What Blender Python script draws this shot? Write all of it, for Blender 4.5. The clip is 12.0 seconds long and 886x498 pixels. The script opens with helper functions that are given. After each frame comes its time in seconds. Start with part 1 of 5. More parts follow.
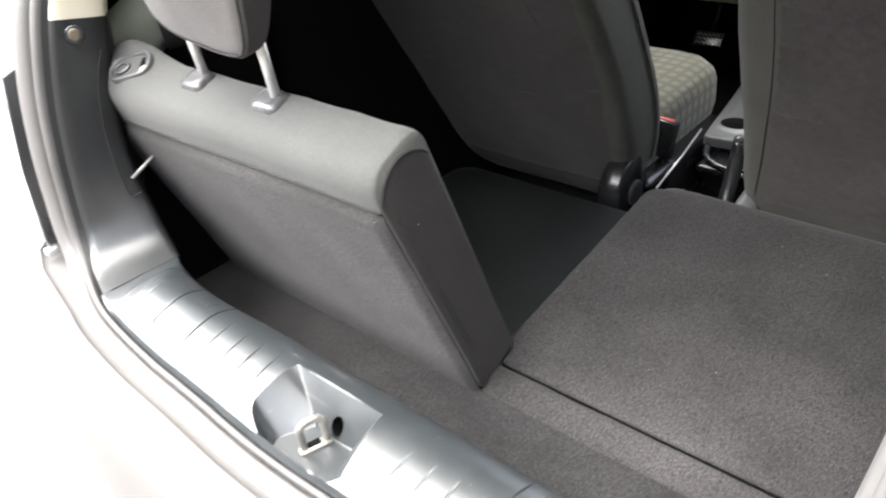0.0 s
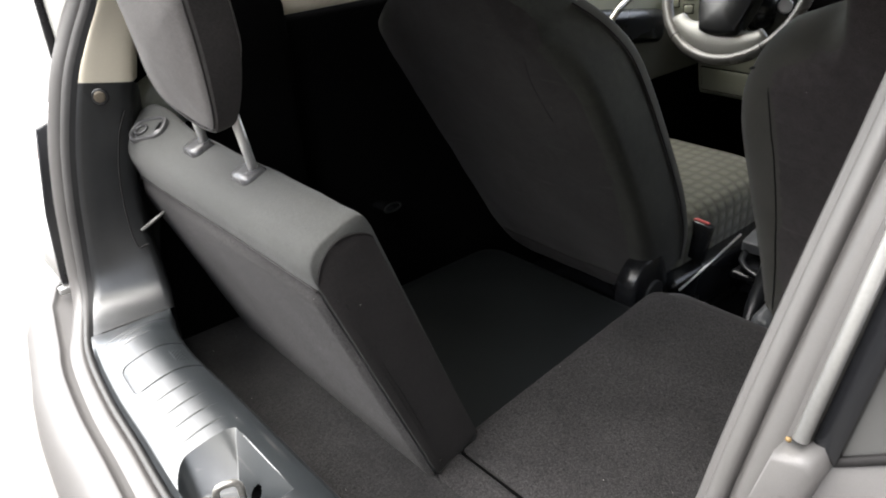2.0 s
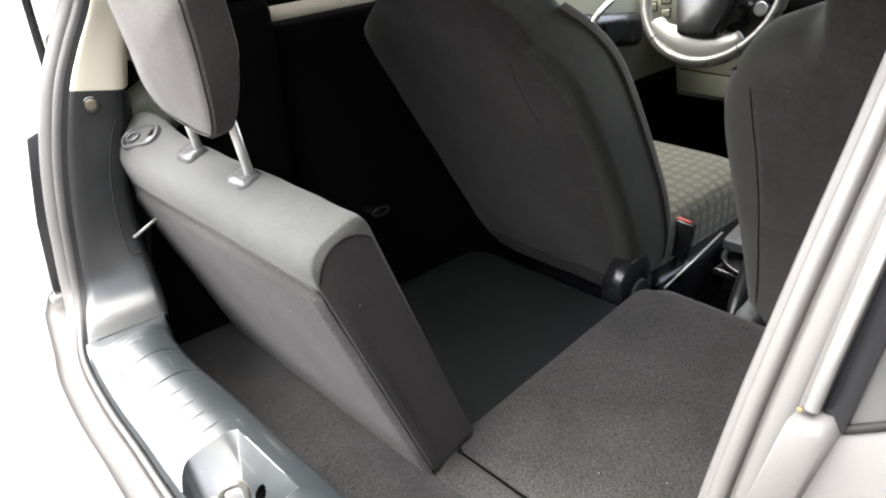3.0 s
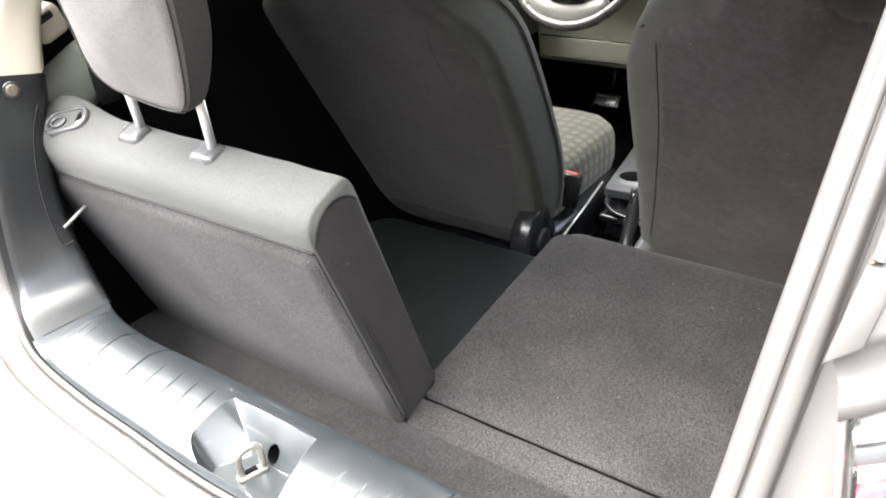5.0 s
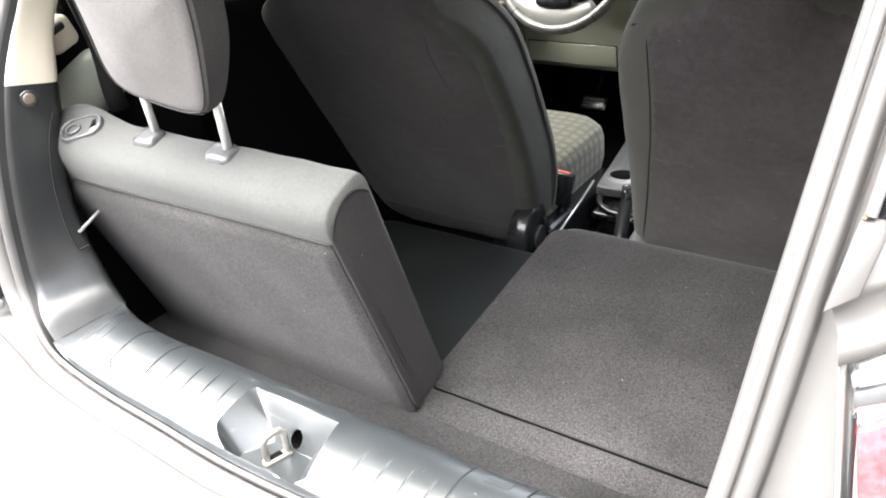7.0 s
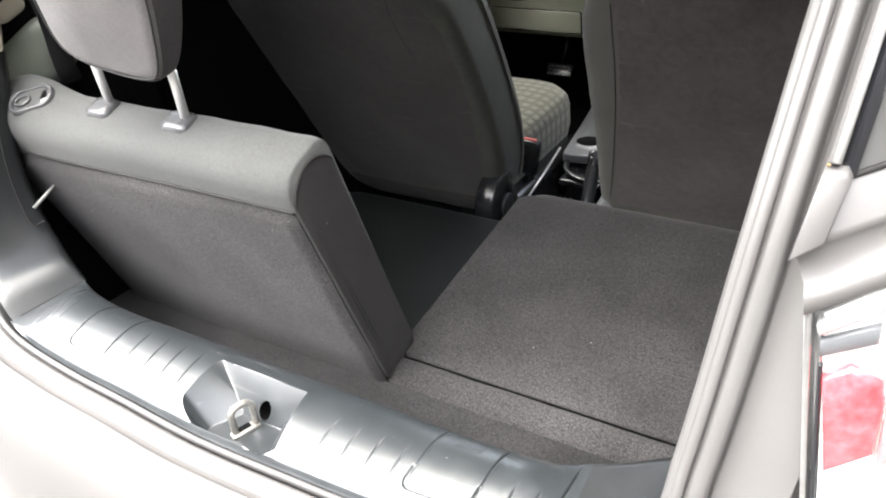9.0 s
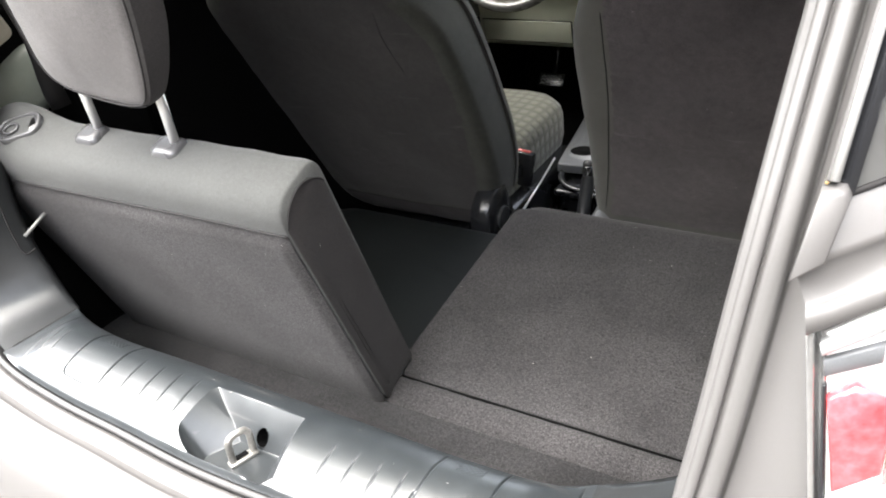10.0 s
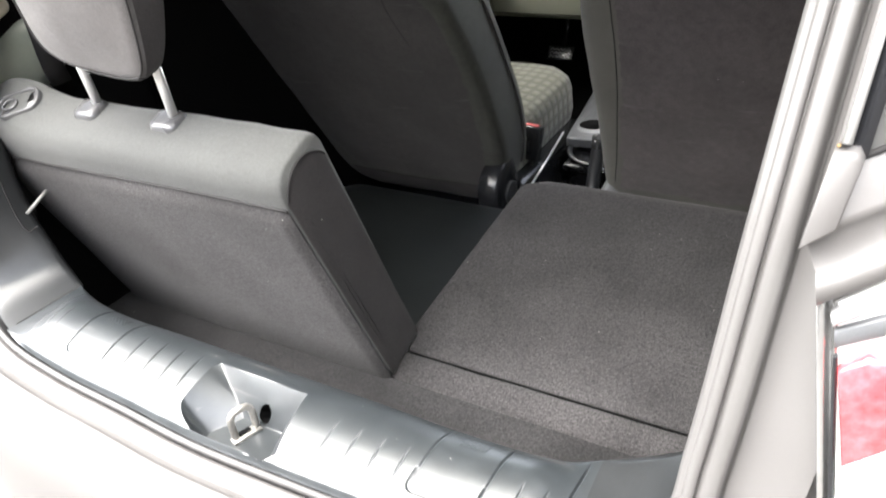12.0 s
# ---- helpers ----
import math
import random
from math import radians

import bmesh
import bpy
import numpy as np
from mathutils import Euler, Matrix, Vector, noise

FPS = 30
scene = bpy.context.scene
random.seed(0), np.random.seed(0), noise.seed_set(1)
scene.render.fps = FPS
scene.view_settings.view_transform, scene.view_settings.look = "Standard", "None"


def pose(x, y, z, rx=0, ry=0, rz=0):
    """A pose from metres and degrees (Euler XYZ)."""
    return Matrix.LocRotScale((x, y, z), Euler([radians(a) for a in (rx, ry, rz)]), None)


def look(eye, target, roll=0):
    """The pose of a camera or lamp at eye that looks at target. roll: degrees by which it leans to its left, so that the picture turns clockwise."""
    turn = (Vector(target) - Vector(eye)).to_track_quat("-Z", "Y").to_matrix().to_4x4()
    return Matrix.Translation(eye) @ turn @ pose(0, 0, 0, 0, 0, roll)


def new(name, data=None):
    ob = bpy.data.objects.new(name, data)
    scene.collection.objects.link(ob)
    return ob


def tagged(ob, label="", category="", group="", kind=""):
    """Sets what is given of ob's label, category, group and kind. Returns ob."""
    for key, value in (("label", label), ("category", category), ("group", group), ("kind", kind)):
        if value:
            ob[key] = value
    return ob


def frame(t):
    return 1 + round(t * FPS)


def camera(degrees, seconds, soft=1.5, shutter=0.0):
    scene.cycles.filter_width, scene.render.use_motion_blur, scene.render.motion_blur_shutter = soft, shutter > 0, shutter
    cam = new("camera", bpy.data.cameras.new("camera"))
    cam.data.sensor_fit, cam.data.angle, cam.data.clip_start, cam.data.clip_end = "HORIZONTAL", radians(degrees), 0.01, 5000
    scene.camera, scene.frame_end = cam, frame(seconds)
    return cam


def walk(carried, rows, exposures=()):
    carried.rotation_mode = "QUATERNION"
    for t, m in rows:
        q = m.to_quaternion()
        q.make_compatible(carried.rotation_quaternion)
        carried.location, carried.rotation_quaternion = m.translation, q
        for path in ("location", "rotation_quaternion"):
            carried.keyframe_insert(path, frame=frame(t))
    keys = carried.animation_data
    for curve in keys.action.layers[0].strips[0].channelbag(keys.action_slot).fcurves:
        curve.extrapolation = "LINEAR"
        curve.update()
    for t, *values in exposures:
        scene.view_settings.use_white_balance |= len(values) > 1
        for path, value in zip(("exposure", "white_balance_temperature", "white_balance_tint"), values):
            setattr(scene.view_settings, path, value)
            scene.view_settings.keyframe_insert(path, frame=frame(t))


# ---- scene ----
cam = camera(60.0, 12.0, 1.9, 0.5)
PATH = [
    (0, (0.58, -0.339, 1.344), (-0.605, 0.855, 0.261), -6.8),
    (0.5, (0.59, -0.392, 1.344), (-0.647, 0.757, 0.271), -7.9),
    (1, (0.646, -0.316, 1.363), (-0.723, 0.785, 0.408), -2.5),
    (1.5, (0.696, -0.232, 1.355), (-0.736, 0.809, 0.425), -3.1),
    (2, (0.714, -0.208, 1.355), (-0.696, 0.884, 0.449), -4.4),
    (2.5, (0.707, -0.21, 1.35), (-0.677, 0.9, 0.425), -5.1),
    (3, (0.714, -0.239, 1.358), (-0.664, 0.901, 0.462), -4.6),
    (3.5, (0.7, -0.288, 1.359), (-0.594, 0.936, 0.449), -5.2),
    (5.5, (0.625, -0.44, 1.376), (-0.377, 0.986, 0.396), -3.8),
    (6, (0.64, -0.454, 1.372), (-0.332, 0.992, 0.39), -4.5),
    (6.5, (0.635, -0.478, 1.374), (-0.368, 0.96, 0.411), -4.7),
    (7, (0.636, -0.482, 1.373), (-0.394, 0.945, 0.422), -4.7),
    (9, (0.636, -0.476, 1.356), (-0.313, 0.962, 0.342), -4.9),
    (9.5, (0.644, -0.459, 1.353), (-0.271, 0.985, 0.316), -5.2),
    (10, (0.631, -0.46, 1.362), (-0.318, 0.993, 0.368), -6.3),
    (10.5, (0.618, -0.464, 1.355), (-0.346, 0.97, 0.349), -6.2),
    (11, (0.613, -0.465, 1.364), (-0.353, 0.975, 0.369), -6.5),
    (11.5, (0.63, -0.454, 1.365), (-0.332, 0.992, 0.373), -6.9),
    (12, (0.633, -0.445, 1.347), (-0.331, 0.965, 0.308), -7.3),
]
walk(cam, [(t, look(eye, target, roll)) for t, eye, target, roll in PATH], [(0.0, 4.85, 6800, 10), (0.5, 4.56, 6800, 10), (0.7, 4.35, 6800, 10), (1.2, 3.65, 6800, 10), (2.0, 3.82, 6800, 10), (2.5, 4.33, 6800, 10), (3.0, 4.77, 6800, 10), (3.7, 4.99, 6800, 10), (5.3, 5.32, 6800, 10), (7.0, 5.28, 6800, 10), (9.0, 4.80, 6800, 10), (9.6, 4.68, 6800, 10), (12.0, 4.87, 6800, 10)])

# ---- world, sun, exposure ----
world = bpy.data.worlds.new("sky_world")
scene.world = world
world.use_nodes = True
wn = world.node_tree.nodes
sky = wn.new("ShaderNodeTexSky")
sky.sky_type = "NISHITA"
sky.sun_disc = False
sky.sun_elevation, sky.sun_rotation = radians(66), radians(221)
pale = wn.new("ShaderNodeHueSaturation")
pale.inputs["Saturation"].default_value = 0.4
world.node_tree.links.new(sky.outputs[0], pale.inputs["Color"])
world.node_tree.links.new(pale.outputs[0], wn["Background"].inputs[0])
wn["Background"].inputs[1].default_value = 0.085
sun = new("sun", bpy.data.lights.new("sun", "SUN"))
sun.data.energy, sun.data.angle, sun.data.color = 1.5, radians(90), (1.0, 0.985, 0.97)
sun.matrix_world = look((-1.2, -1.4, 5.7), (0, 0, 0.7))


# ---- materials ----
def material(name, color, rough=0.6, metal=0.0, grain=600.0, bump=0.1, vary=0.25, stain=6.0, stain_amount=0.2, spec=0.5, coat=0.0, sheen=0.0, lint=0.0, mottle=0.0, mottle_scale=110.0, scuff=0.0, weave=0.0):
    """Base colour with fine grain and broad stains, and a fine relief."""
    m = bpy.data.materials.new(name)
    m.use_nodes = True
    n, l = m.node_tree.nodes, m.node_tree.links
    b = n["Principled BSDF"]
    co = n.new("ShaderNodeTexCoord")
    fine = n.new("ShaderNodeTexNoise")
    fine.inputs["Scale"].default_value, fine.inputs["Detail"].default_value = grain, 3
    broad = n.new("ShaderNodeTexNoise")
    broad.inputs["Scale"].default_value, broad.inputs["Detail"].default_value = stain, 5
    l.new(co.outputs["Object"], fine.inputs["Vector"])
    l.new(co.outputs["Object"], broad.inputs["Vector"])
    def ramp(src, amount):
        r = n.new("ShaderNodeMapRange")
        r.inputs["From Min"].default_value, r.inputs["From Max"].default_value = 0.3, 0.7
        r.inputs["To Min"].default_value, r.inputs["To Max"].default_value = 1 - amount, 1 + amount
        l.new(src.outputs[0], r.inputs["Value"])
        return r
    mul = n.new("ShaderNodeMath")
    mul.operation = "MULTIPLY"
    grainy = ramp(fine, vary)
    if mottle:
        mid = n.new("ShaderNodeTexNoise")
        mid.inputs["Scale"].default_value, mid.inputs["Detail"].default_value, mid.inputs["Roughness"].default_value = mottle_scale, 4, 0.7
        l.new(co.outputs["Object"], mid.inputs["Vector"])
        two = n.new("ShaderNodeMath")
        two.operation = "MULTIPLY"
        l.new(grainy.outputs[0], two.inputs[0])
        l.new(ramp(mid, mottle).outputs[0], two.inputs[1])
        grainy = two
    l.new(grainy.outputs[0], mul.inputs[0])
    l.new(ramp(broad, stain_amount).outputs[0], mul.inputs[1])
    mix = n.new("ShaderNodeMix")
    mix.data_type, mix.blend_type = "RGBA", "MULTIPLY"
    mix.inputs["Factor"].default_value = 1.0
    mix.inputs["A"].default_value = (*color, 1)
    l.new(mul.outputs[0], mix.inputs["B"])
    l.new(mix.outputs["Result"], b.inputs["Base Color"])
    if lint:
        vo = n.new("ShaderNodeTexVoronoi")
        vo.inputs["Scale"].default_value = 70
        wob = n.new("ShaderNodeTexNoise")
        wob.inputs["Scale"].default_value = 160
        off = n.new("ShaderNodeVectorMath")
        off.operation = "MULTIPLY_ADD"
        off.inputs[1].default_value = (0.006, 0.006, 0.006)
        l.new(wob.outputs["Color"], off.inputs[0])
        l.new(co.outputs["Object"], off.inputs[2])
        l.new(off.outputs[0], vo.inputs["Vector"])
        near = n.new("ShaderNodeMath")
        near.operation = "LESS_THAN"
        near.inputs[1].default_value = 0.055
        l.new(vo.outputs["Distance"], near.inputs[0])
        sc = n.new("ShaderNodeSeparateColor")
        l.new(vo.outputs["Color"], sc.inputs[0])
        few = n.new("ShaderNodeMath")
        few.operation = "GREATER_THAN"
        few.inputs[1].default_value = 1 - lint
        l.new(sc.outputs[0], few.inputs[0])
        both = n.new("ShaderNodeMath")
        both.operation = "MULTIPLY"
        l.new(near.outputs[0], both.inputs[0])
        l.new(few.outputs[0], both.inputs[1])
        fleck = n.new("ShaderNodeMix")
        fleck.data_type = "RGBA"
        fleck.inputs["B"].default_value = (0.42, 0.40, 0.38, 1)
        l.new(both.outputs[0], fleck.inputs["Factor"])
        l.new(mix.outputs["Result"], fleck.inputs["A"])
        l.new(fleck.outputs["Result"], b.inputs["Base Color"])
    if scuff:
        stretch = n.new("ShaderNodeVectorMath")
        stretch.operation = "MULTIPLY"
        stretch.inputs[1].default_value = (7, 50, 90)
        l.new(co.outputs["Object"], stretch.inputs[0])
        rub = n.new("ShaderNodeTexNoise")
        rub.inputs["Scale"].default_value, rub.inputs["Detail"].default_value = 1.0, 4
        l.new(stretch.outputs[0], rub.inputs["Vector"])
        worn = n.new("ShaderNodeMapRange")
        worn.inputs["From Min"].default_value, worn.inputs["From Max"].default_value = 0.66, 0.80
        worn.inputs["To Min"].default_value, worn.inputs["To Max"].default_value = 0.0, scuff
        l.new(rub.outputs[0], worn.inputs["Value"])
        rubbed = n.new("ShaderNodeMix")
        rubbed.data_type = "RGBA"
        rubbed.inputs["B"].default_value = (0.16, 0.15, 0.145, 1)
        src = b.inputs["Base Color"].links[0].from_socket
        l.new(worn.outputs[0], rubbed.inputs["Factor"])
        l.new(src, rubbed.inputs["A"])
        l.new(rubbed.outputs["Result"], b.inputs["Base Color"])
    rr = n.new("ShaderNodeMapRange")
    rr.inputs["To Min"].default_value, rr.inputs["To Max"].default_value = max(0.02, rough - 0.08), min(1, rough + 0.08)
    l.new(broad.outputs[0], rr.inputs["Value"])
    l.new(rr.outputs[0], b.inputs["Roughness"])
    b.inputs["Metallic"].default_value = metal
    b.inputs["Specular IOR Level"].default_value = spec
    b.inputs["Coat Weight"].default_value = coat
    b.inputs["Sheen Weight"].default_value = sheen
    b.inputs["Sheen Roughness"].default_value = 0.5
    if bump:
        bp = n.new("ShaderNodeBump")
        bp.inputs["Strength"].default_value, bp.inputs["Distance"].default_value = bump, 0.001
        l.new(fine.outputs[0], bp.inputs["Height"])
        l.new(bp.outputs[0], b.inputs["Normal"])
    if weave:
        sep = n.new("ShaderNodeSeparateXYZ")
        l.new(co.outputs["Object"], sep.inputs[0])
        rise = n.new("ShaderNodeMath")
        l.new(sep.outputs[1], rise.inputs[0])
        l.new(sep.outputs[2], rise.inputs[1])
        threads = []
        for src in (sep.outputs[0], rise.outputs[0]):
            w = n.new("ShaderNodeMath")
            w.operation = "MULTIPLY"
            w.inputs[1].default_value = 6.2832 / weave
            l.new(src, w.inputs[0])
            s = n.new("ShaderNodeMath")
            s.operation = "SINE"
            l.new(w.outputs[0], s.inputs[0])
            threads.append(s)
        cross = n.new("ShaderNodeMath")
        cross.operation = "MULTIPLY"
        l.new(threads[0].outputs[0], cross.inputs[0])
        l.new(threads[1].outputs[0], cross.inputs[1])
        wb = n.new("ShaderNodeBump")
        wb.inputs["Strength"].default_value, wb.inputs["Distance"].default_value = 0.10, 0.0005
        l.new(cross.outputs[0], wb.inputs["Height"])
        l.new(b.inputs["Normal"].links[0].from_socket, wb.inputs["Normal"])
        l.new(wb.outputs[0], b.inputs["Normal"])
    return m


CARPET = material("needle_felt_carpet", (0.0228, 0.0220, 0.0224), 0.95, grain=560, bump=1.0, vary=0.68, stain=9, stain_amount=0.28, spec=0.15, sheen=0.05, lint=0.10, mottle=0.38, mottle_scale=240)
FELT = material("seat_back_felt", (0.0315, 0.0298, 0.0300), 0.95, grain=560, bump=1.0, vary=0.68, stain=7, stain_amount=0.25, spec=0.15, sheen=0.05, lint=0.08, mottle=0.42, mottle_scale=240)
FABRIC = material("woven_seat_fabric", (0.0425, 0.0435, 0.0418), 0.85, grain=900, bump=0.4, vary=0.25, stain=5, stain_amount=0.15, spec=0.3, sheen=0.08, mottle=0.14, mottle_scale=200, weave=0.0052)
FABRIC_SIDE = material("smooth_seat_fabric", (0.030, 0.0265, 0.0265), 0.85, grain=900, bump=0.4, vary=0.3, stain=8, stain_amount=0.25, spec=0.25, sheen=0.08, lint=0.02, mottle=0.12, mottle_scale=200)
GUSSET = material("black_brown_gusset_fabric", (0.027, 0.0243, 0.0243), 0.88, grain=900, bump=0.4, vary=0.3, stain=8, stain_amount=0.25, spec=0.2, sheen=0.05, lint=0.02, mottle=0.12, mottle_scale=200)
FABRIC_FRONT = material("front_seat_back_fabric", (0.061, 0.0525, 0.0518), 0.85, grain=800, bump=0.5, vary=0.3, stain=4, stain_amount=0.28, spec=0.25, sheen=0.08, lint=0.03, mottle=0.18, mottle_scale=60, scuff=0.3)
# Darker copies of the front seat fabrics; the driver side's shade is in the colour.
FABRIC_FRONT_SHADED = material("shaded_front_seat_back_fabric", (0.0315, 0.0282, 0.0268), 0.85, grain=800, bump=0.5, vary=0.3, stain=4, stain_amount=0.28, spec=0.25, sheen=0.08, lint=0.03, mottle=0.18, mottle_scale=60, scuff=0.2)
FABRIC_OLIVE_SHADED = material("shaded_olive_seat_fabric", (0.036, 0.0365, 0.0295), 0.85, grain=800, bump=0.5, vary=0.3, stain=4, stain_amount=0.28, spec=0.25, sheen=0.08, lint=0.03, mottle=0.18, mottle_scale=60)
FABRIC_HEAD = material("grey_head_restraint_fabric", (0.068, 0.0635, 0.0622), 0.88, grain=900, bump=0.4, vary=0.22, stain=6, stain_amount=0.12, spec=0.25, sheen=0.06, mottle=0.1, mottle_scale=180)
FABRIC_OLIVE = material("olive_seat_fabric", (0.074, 0.071, 0.061), 0.9, grain=900, bump=0.4, vary=0.2, stain=6, stain_amount=0.15, spec=0.25, sheen=0.08)
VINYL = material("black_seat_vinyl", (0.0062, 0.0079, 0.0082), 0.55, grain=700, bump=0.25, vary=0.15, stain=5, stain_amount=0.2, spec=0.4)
PIPING = material("black_piping", (0.008, 0.007, 0.007), 0.85, grain=900, bump=0.2)
TRIM_DARK = material("grained_dark_plastic", (0.021, 0.0225, 0.0235), 0.36, grain=900, bump=0.25, vary=0.2, stain=9, stain_amount=0.2)
SILL_PLASTIC = material("worn_sill_plastic", (0.0165, 0.0193, 0.0212), 0.31, grain=900, bump=0.16, vary=0.18, stain=22, stain_amount=0.12, spec=1.0, lint=0.10, mottle=0.12, mottle_scale=70, scuff=0.35)
LINING_PLASTIC = material("grained_lining_plastic", (0.0135, 0.0146, 0.0154), 0.33, grain=900, bump=0.2, vary=0.2, stain=14, stain_amount=0.15, spec=0.75, mottle=0.15, mottle_scale=90)
TRIM_BEIGE = material("beige_plastic", (0.52, 0.475, 0.385), 0.55, grain=900, bump=0.12, vary=0.06, stain=4, stain_amount=0.05)
TRIM_OLIVE = material("olive_grey_plastic", (0.40, 0.41, 0.325), 0.5, grain=900, bump=0.12, vary=0.06, stain=4, stain_amount=0.06)
BLACK_PLASTIC = material("black_plastic", (0.010, 0.0105, 0.012), 0.26, grain=1100, bump=0.10, vary=0.15)
# Near-black for cabin linings and recesses; their deep shade is put into the colour.
DARK = material("near_black_cabin_shade", (0.0035, 0.0035, 0.0036), 0.95, grain=300, bump=0.5, vary=0.3, spec=0.05)
GREY_PLASTIC = material("grey_console_plastic", (0.085, 0.088, 0.092), 0.4, grain=1000, bump=0.12, vary=0.1)
RUBBER = material("weathered_rubber", (0.062, 0.0605, 0.0595), 0.58, grain=500, bump=0.06, vary=0.08, stain=12, stain_amount=0.1, spec=0.3)
# Seal rubber darkened to black to stand in for shade in the groove.
SHADE_RUBBER = material("groove_shade_rubber", (0.010, 0.010, 0.0105), 0.65, grain=500, bump=0.06, vary=0.1, spec=0.25)
CHROME = material("brushed_steel", (0.62, 0.61, 0.58), 0.22, metal=1.0, grain=700, bump=0.04, vary=0.08, stain=40, stain_amount=0.12)
POST = material("satin_steel_post", (0.66, 0.66, 0.65), 0.42, metal=0.75, grain=700, bump=0.04, vary=0.06, stain=40, stain_amount=0.08)
STEEL = material("worn_zinc_steel", (0.30, 0.29, 0.27), 0.42, metal=0.85, grain=400, bump=0.1, vary=0.15, stain=60, stain_amount=0.25)
BRASS = material("dull_warm_metal", (0.09, 0.075, 0.055), 0.45, metal=0.4, grain=500, bump=0.1)
COLLAR = material("satin_grey_plastic", (0.052, 0.052, 0.054), 0.26, grain=600, bump=0.05, vary=0.05)
LAMP_CHROME = material("bright_lamp_chrome", (0.36, 0.36, 0.355), 0.2, metal=0.85, grain=200, bump=0.05, vary=0.08, stain=30, stain_amount=0.1)
TRIM_SILVER = material("silver_grey_trim", (0.20, 0.20, 0.19), 0.46, metal=0.5, grain=600, bump=0.05, vary=0.06)
SATIN = material("satin_silver_plastic", (0.50, 0.50, 0.49), 0.3, metal=0.6, grain=600, bump=0.05, vary=0.05)
PAINT = material("grey_metallic_paint", (0.096, 0.0918, 0.0893), 0.54, metal=0.2, grain=1500, bump=0.02, vary=0.05, stain=3, stain_amount=0.06, coat=0.08)
SEALER = material("yellowed_seam_sealer", (0.15, 0.095, 0.035), 0.6, grain=300, bump=0.3)
LEATHER = material("grey_leather", (0.085, 0.083, 0.079), 0.27, grain=1200, bump=0.2, vary=0.12, spec=0.7)
RED_LENS = material("red_lamp_lens", (0.70, 0.19, 0.20), 0.12, grain=90, bump=0.25, vary=0.2, stain=20, stain_amount=0.1, coat=0.8)
CLEAR_LENS = material("clear_lamp_lens", (0.30, 0.30, 0.30), 0.12, grain=120, bump=0.2, vary=0.15, stain=25, stain_amount=0.2, coat=0.8)
WHITE_PLASTIC = material("white_plastic", (0.75, 0.75, 0.74), 0.4, grain=600, bump=0.03, vary=0.04)
RED_PLASTIC = material("red_button_plastic", (0.5, 0.09, 0.085), 0.4, grain=900, bump=0.05, vary=0.05)
GLASS_DARK = material("privacy_glass", (0.07, 0.07, 0.068), 0.10, grain=50, bump=0.0, vary=0.03, stain=5, stain_amount=0.1, coat=0.1)
PLASTER = material("dark_light_block", (0.10, 0.092, 0.085), 0.9, grain=50, bump=0.4, vary=0.15, stain=1.2, stain_amount=0.2)
CONCRETE = material("grey_concrete", (0.100, 0.096, 0.090), 0.85, grain=60, bump=0.2, vary=0.12, stain=3, stain_amount=0.25)


# ---- builders ----
def part(name, bm, mat, parent=None, label="", smooth=True):
    """Links a bmesh as one mesh object, under a thing or a part."""
    me = bpy.data.meshes.new(name)
    bmesh.ops.recalc_face_normals(bm, faces=bm.faces[:])
    bm.to_mesh(me)
    bm.free()
    if smooth:
        me.shade_smooth()
    me.materials.append(mat)
    ob = new(name, me)
    if parent:
        ob.parent = parent
        ob.matrix_parent_inverse = parent.matrix_basis.inverted()
    if label:
        tagged(ob, label)
    return ob


def thing(name, at, label, category, group="", kind=""):
    e = new(name)
    e.location = at
    return tagged(e, label, category, group, kind)


def grid(rows, closed_u=False, closed_v=False, cap=False, bm=None):
    """A skin over rows of points; closed_u joins the ends of each row, closed_v the last row to the first."""
    bm = bm or bmesh.new()
    vs = [[bm.verts.new(p) for p in r] for r in rows]
    nu, nv = len(rows[0]), len(rows)
    for j in range(nv if closed_v else nv - 1):
        for i in range(nu if closed_u else nu - 1):
            bm.faces.new((vs[j][i], vs[j][(i + 1) % nu], vs[(j + 1) % nv][(i + 1) % nu], vs[(j + 1) % nv][i]))
    if cap:
        bm.faces.new(vs[0][::-1])
        bm.faces.new(vs[-1])
    return bm


def spline(pts, n, closed=False):
    """n points along a smooth curve through pts."""
    pts = [Vector(p) for p in pts]
    m = len(pts)
    out = []
    for k in range(n):
        s = k / n * m if closed else k / (n - 1) * (m - 1)
        i = min(int(s), m - 1 if closed else m - 2)
        t = s - i
        def g(j):
            return pts[j % m] if closed else pts[max(0, min(m - 1, j))]
        a, b, c, d = g(i - 1), g(i), g(i + 1), g(i + 2)
        out.append(0.5 * (2 * b + (c - a) * t + (2 * a - 5 * b + 4 * c - d) * t * t + (3 * b - a - 3 * c + d) * t ** 3))
    return out


def tube(path, r, sides=10, closed=False, bm=None, squash=1.0, up=(0, 0, 1)):
    """A round bar along a path; r may be one radius or one a point."""
    path = [Vector(p) for p in path]
    rows = []
    for i, p in enumerate(path):
        a = path[i - 1] if (i or closed) else p
        b = path[(i + 1) % len(path)] if (i < len(path) - 1 or closed) else p
        d = (b - a).normalized()
        s = d.cross(Vector(up))
        s = s.normalized() if s.length > 1e-4 else Vector((1, 0, 0))
        u = s.cross(d)
        rr = r[i] if isinstance(r, (list, tuple)) else r
        rows.append([p + rr * (math.cos(t) * s + squash * math.sin(t) * u) for t in [2 * math.pi * k / sides for k in range(sides)]])
    return grid(rows, closed_u=True, closed_v=closed, cap=not closed, bm=bm)


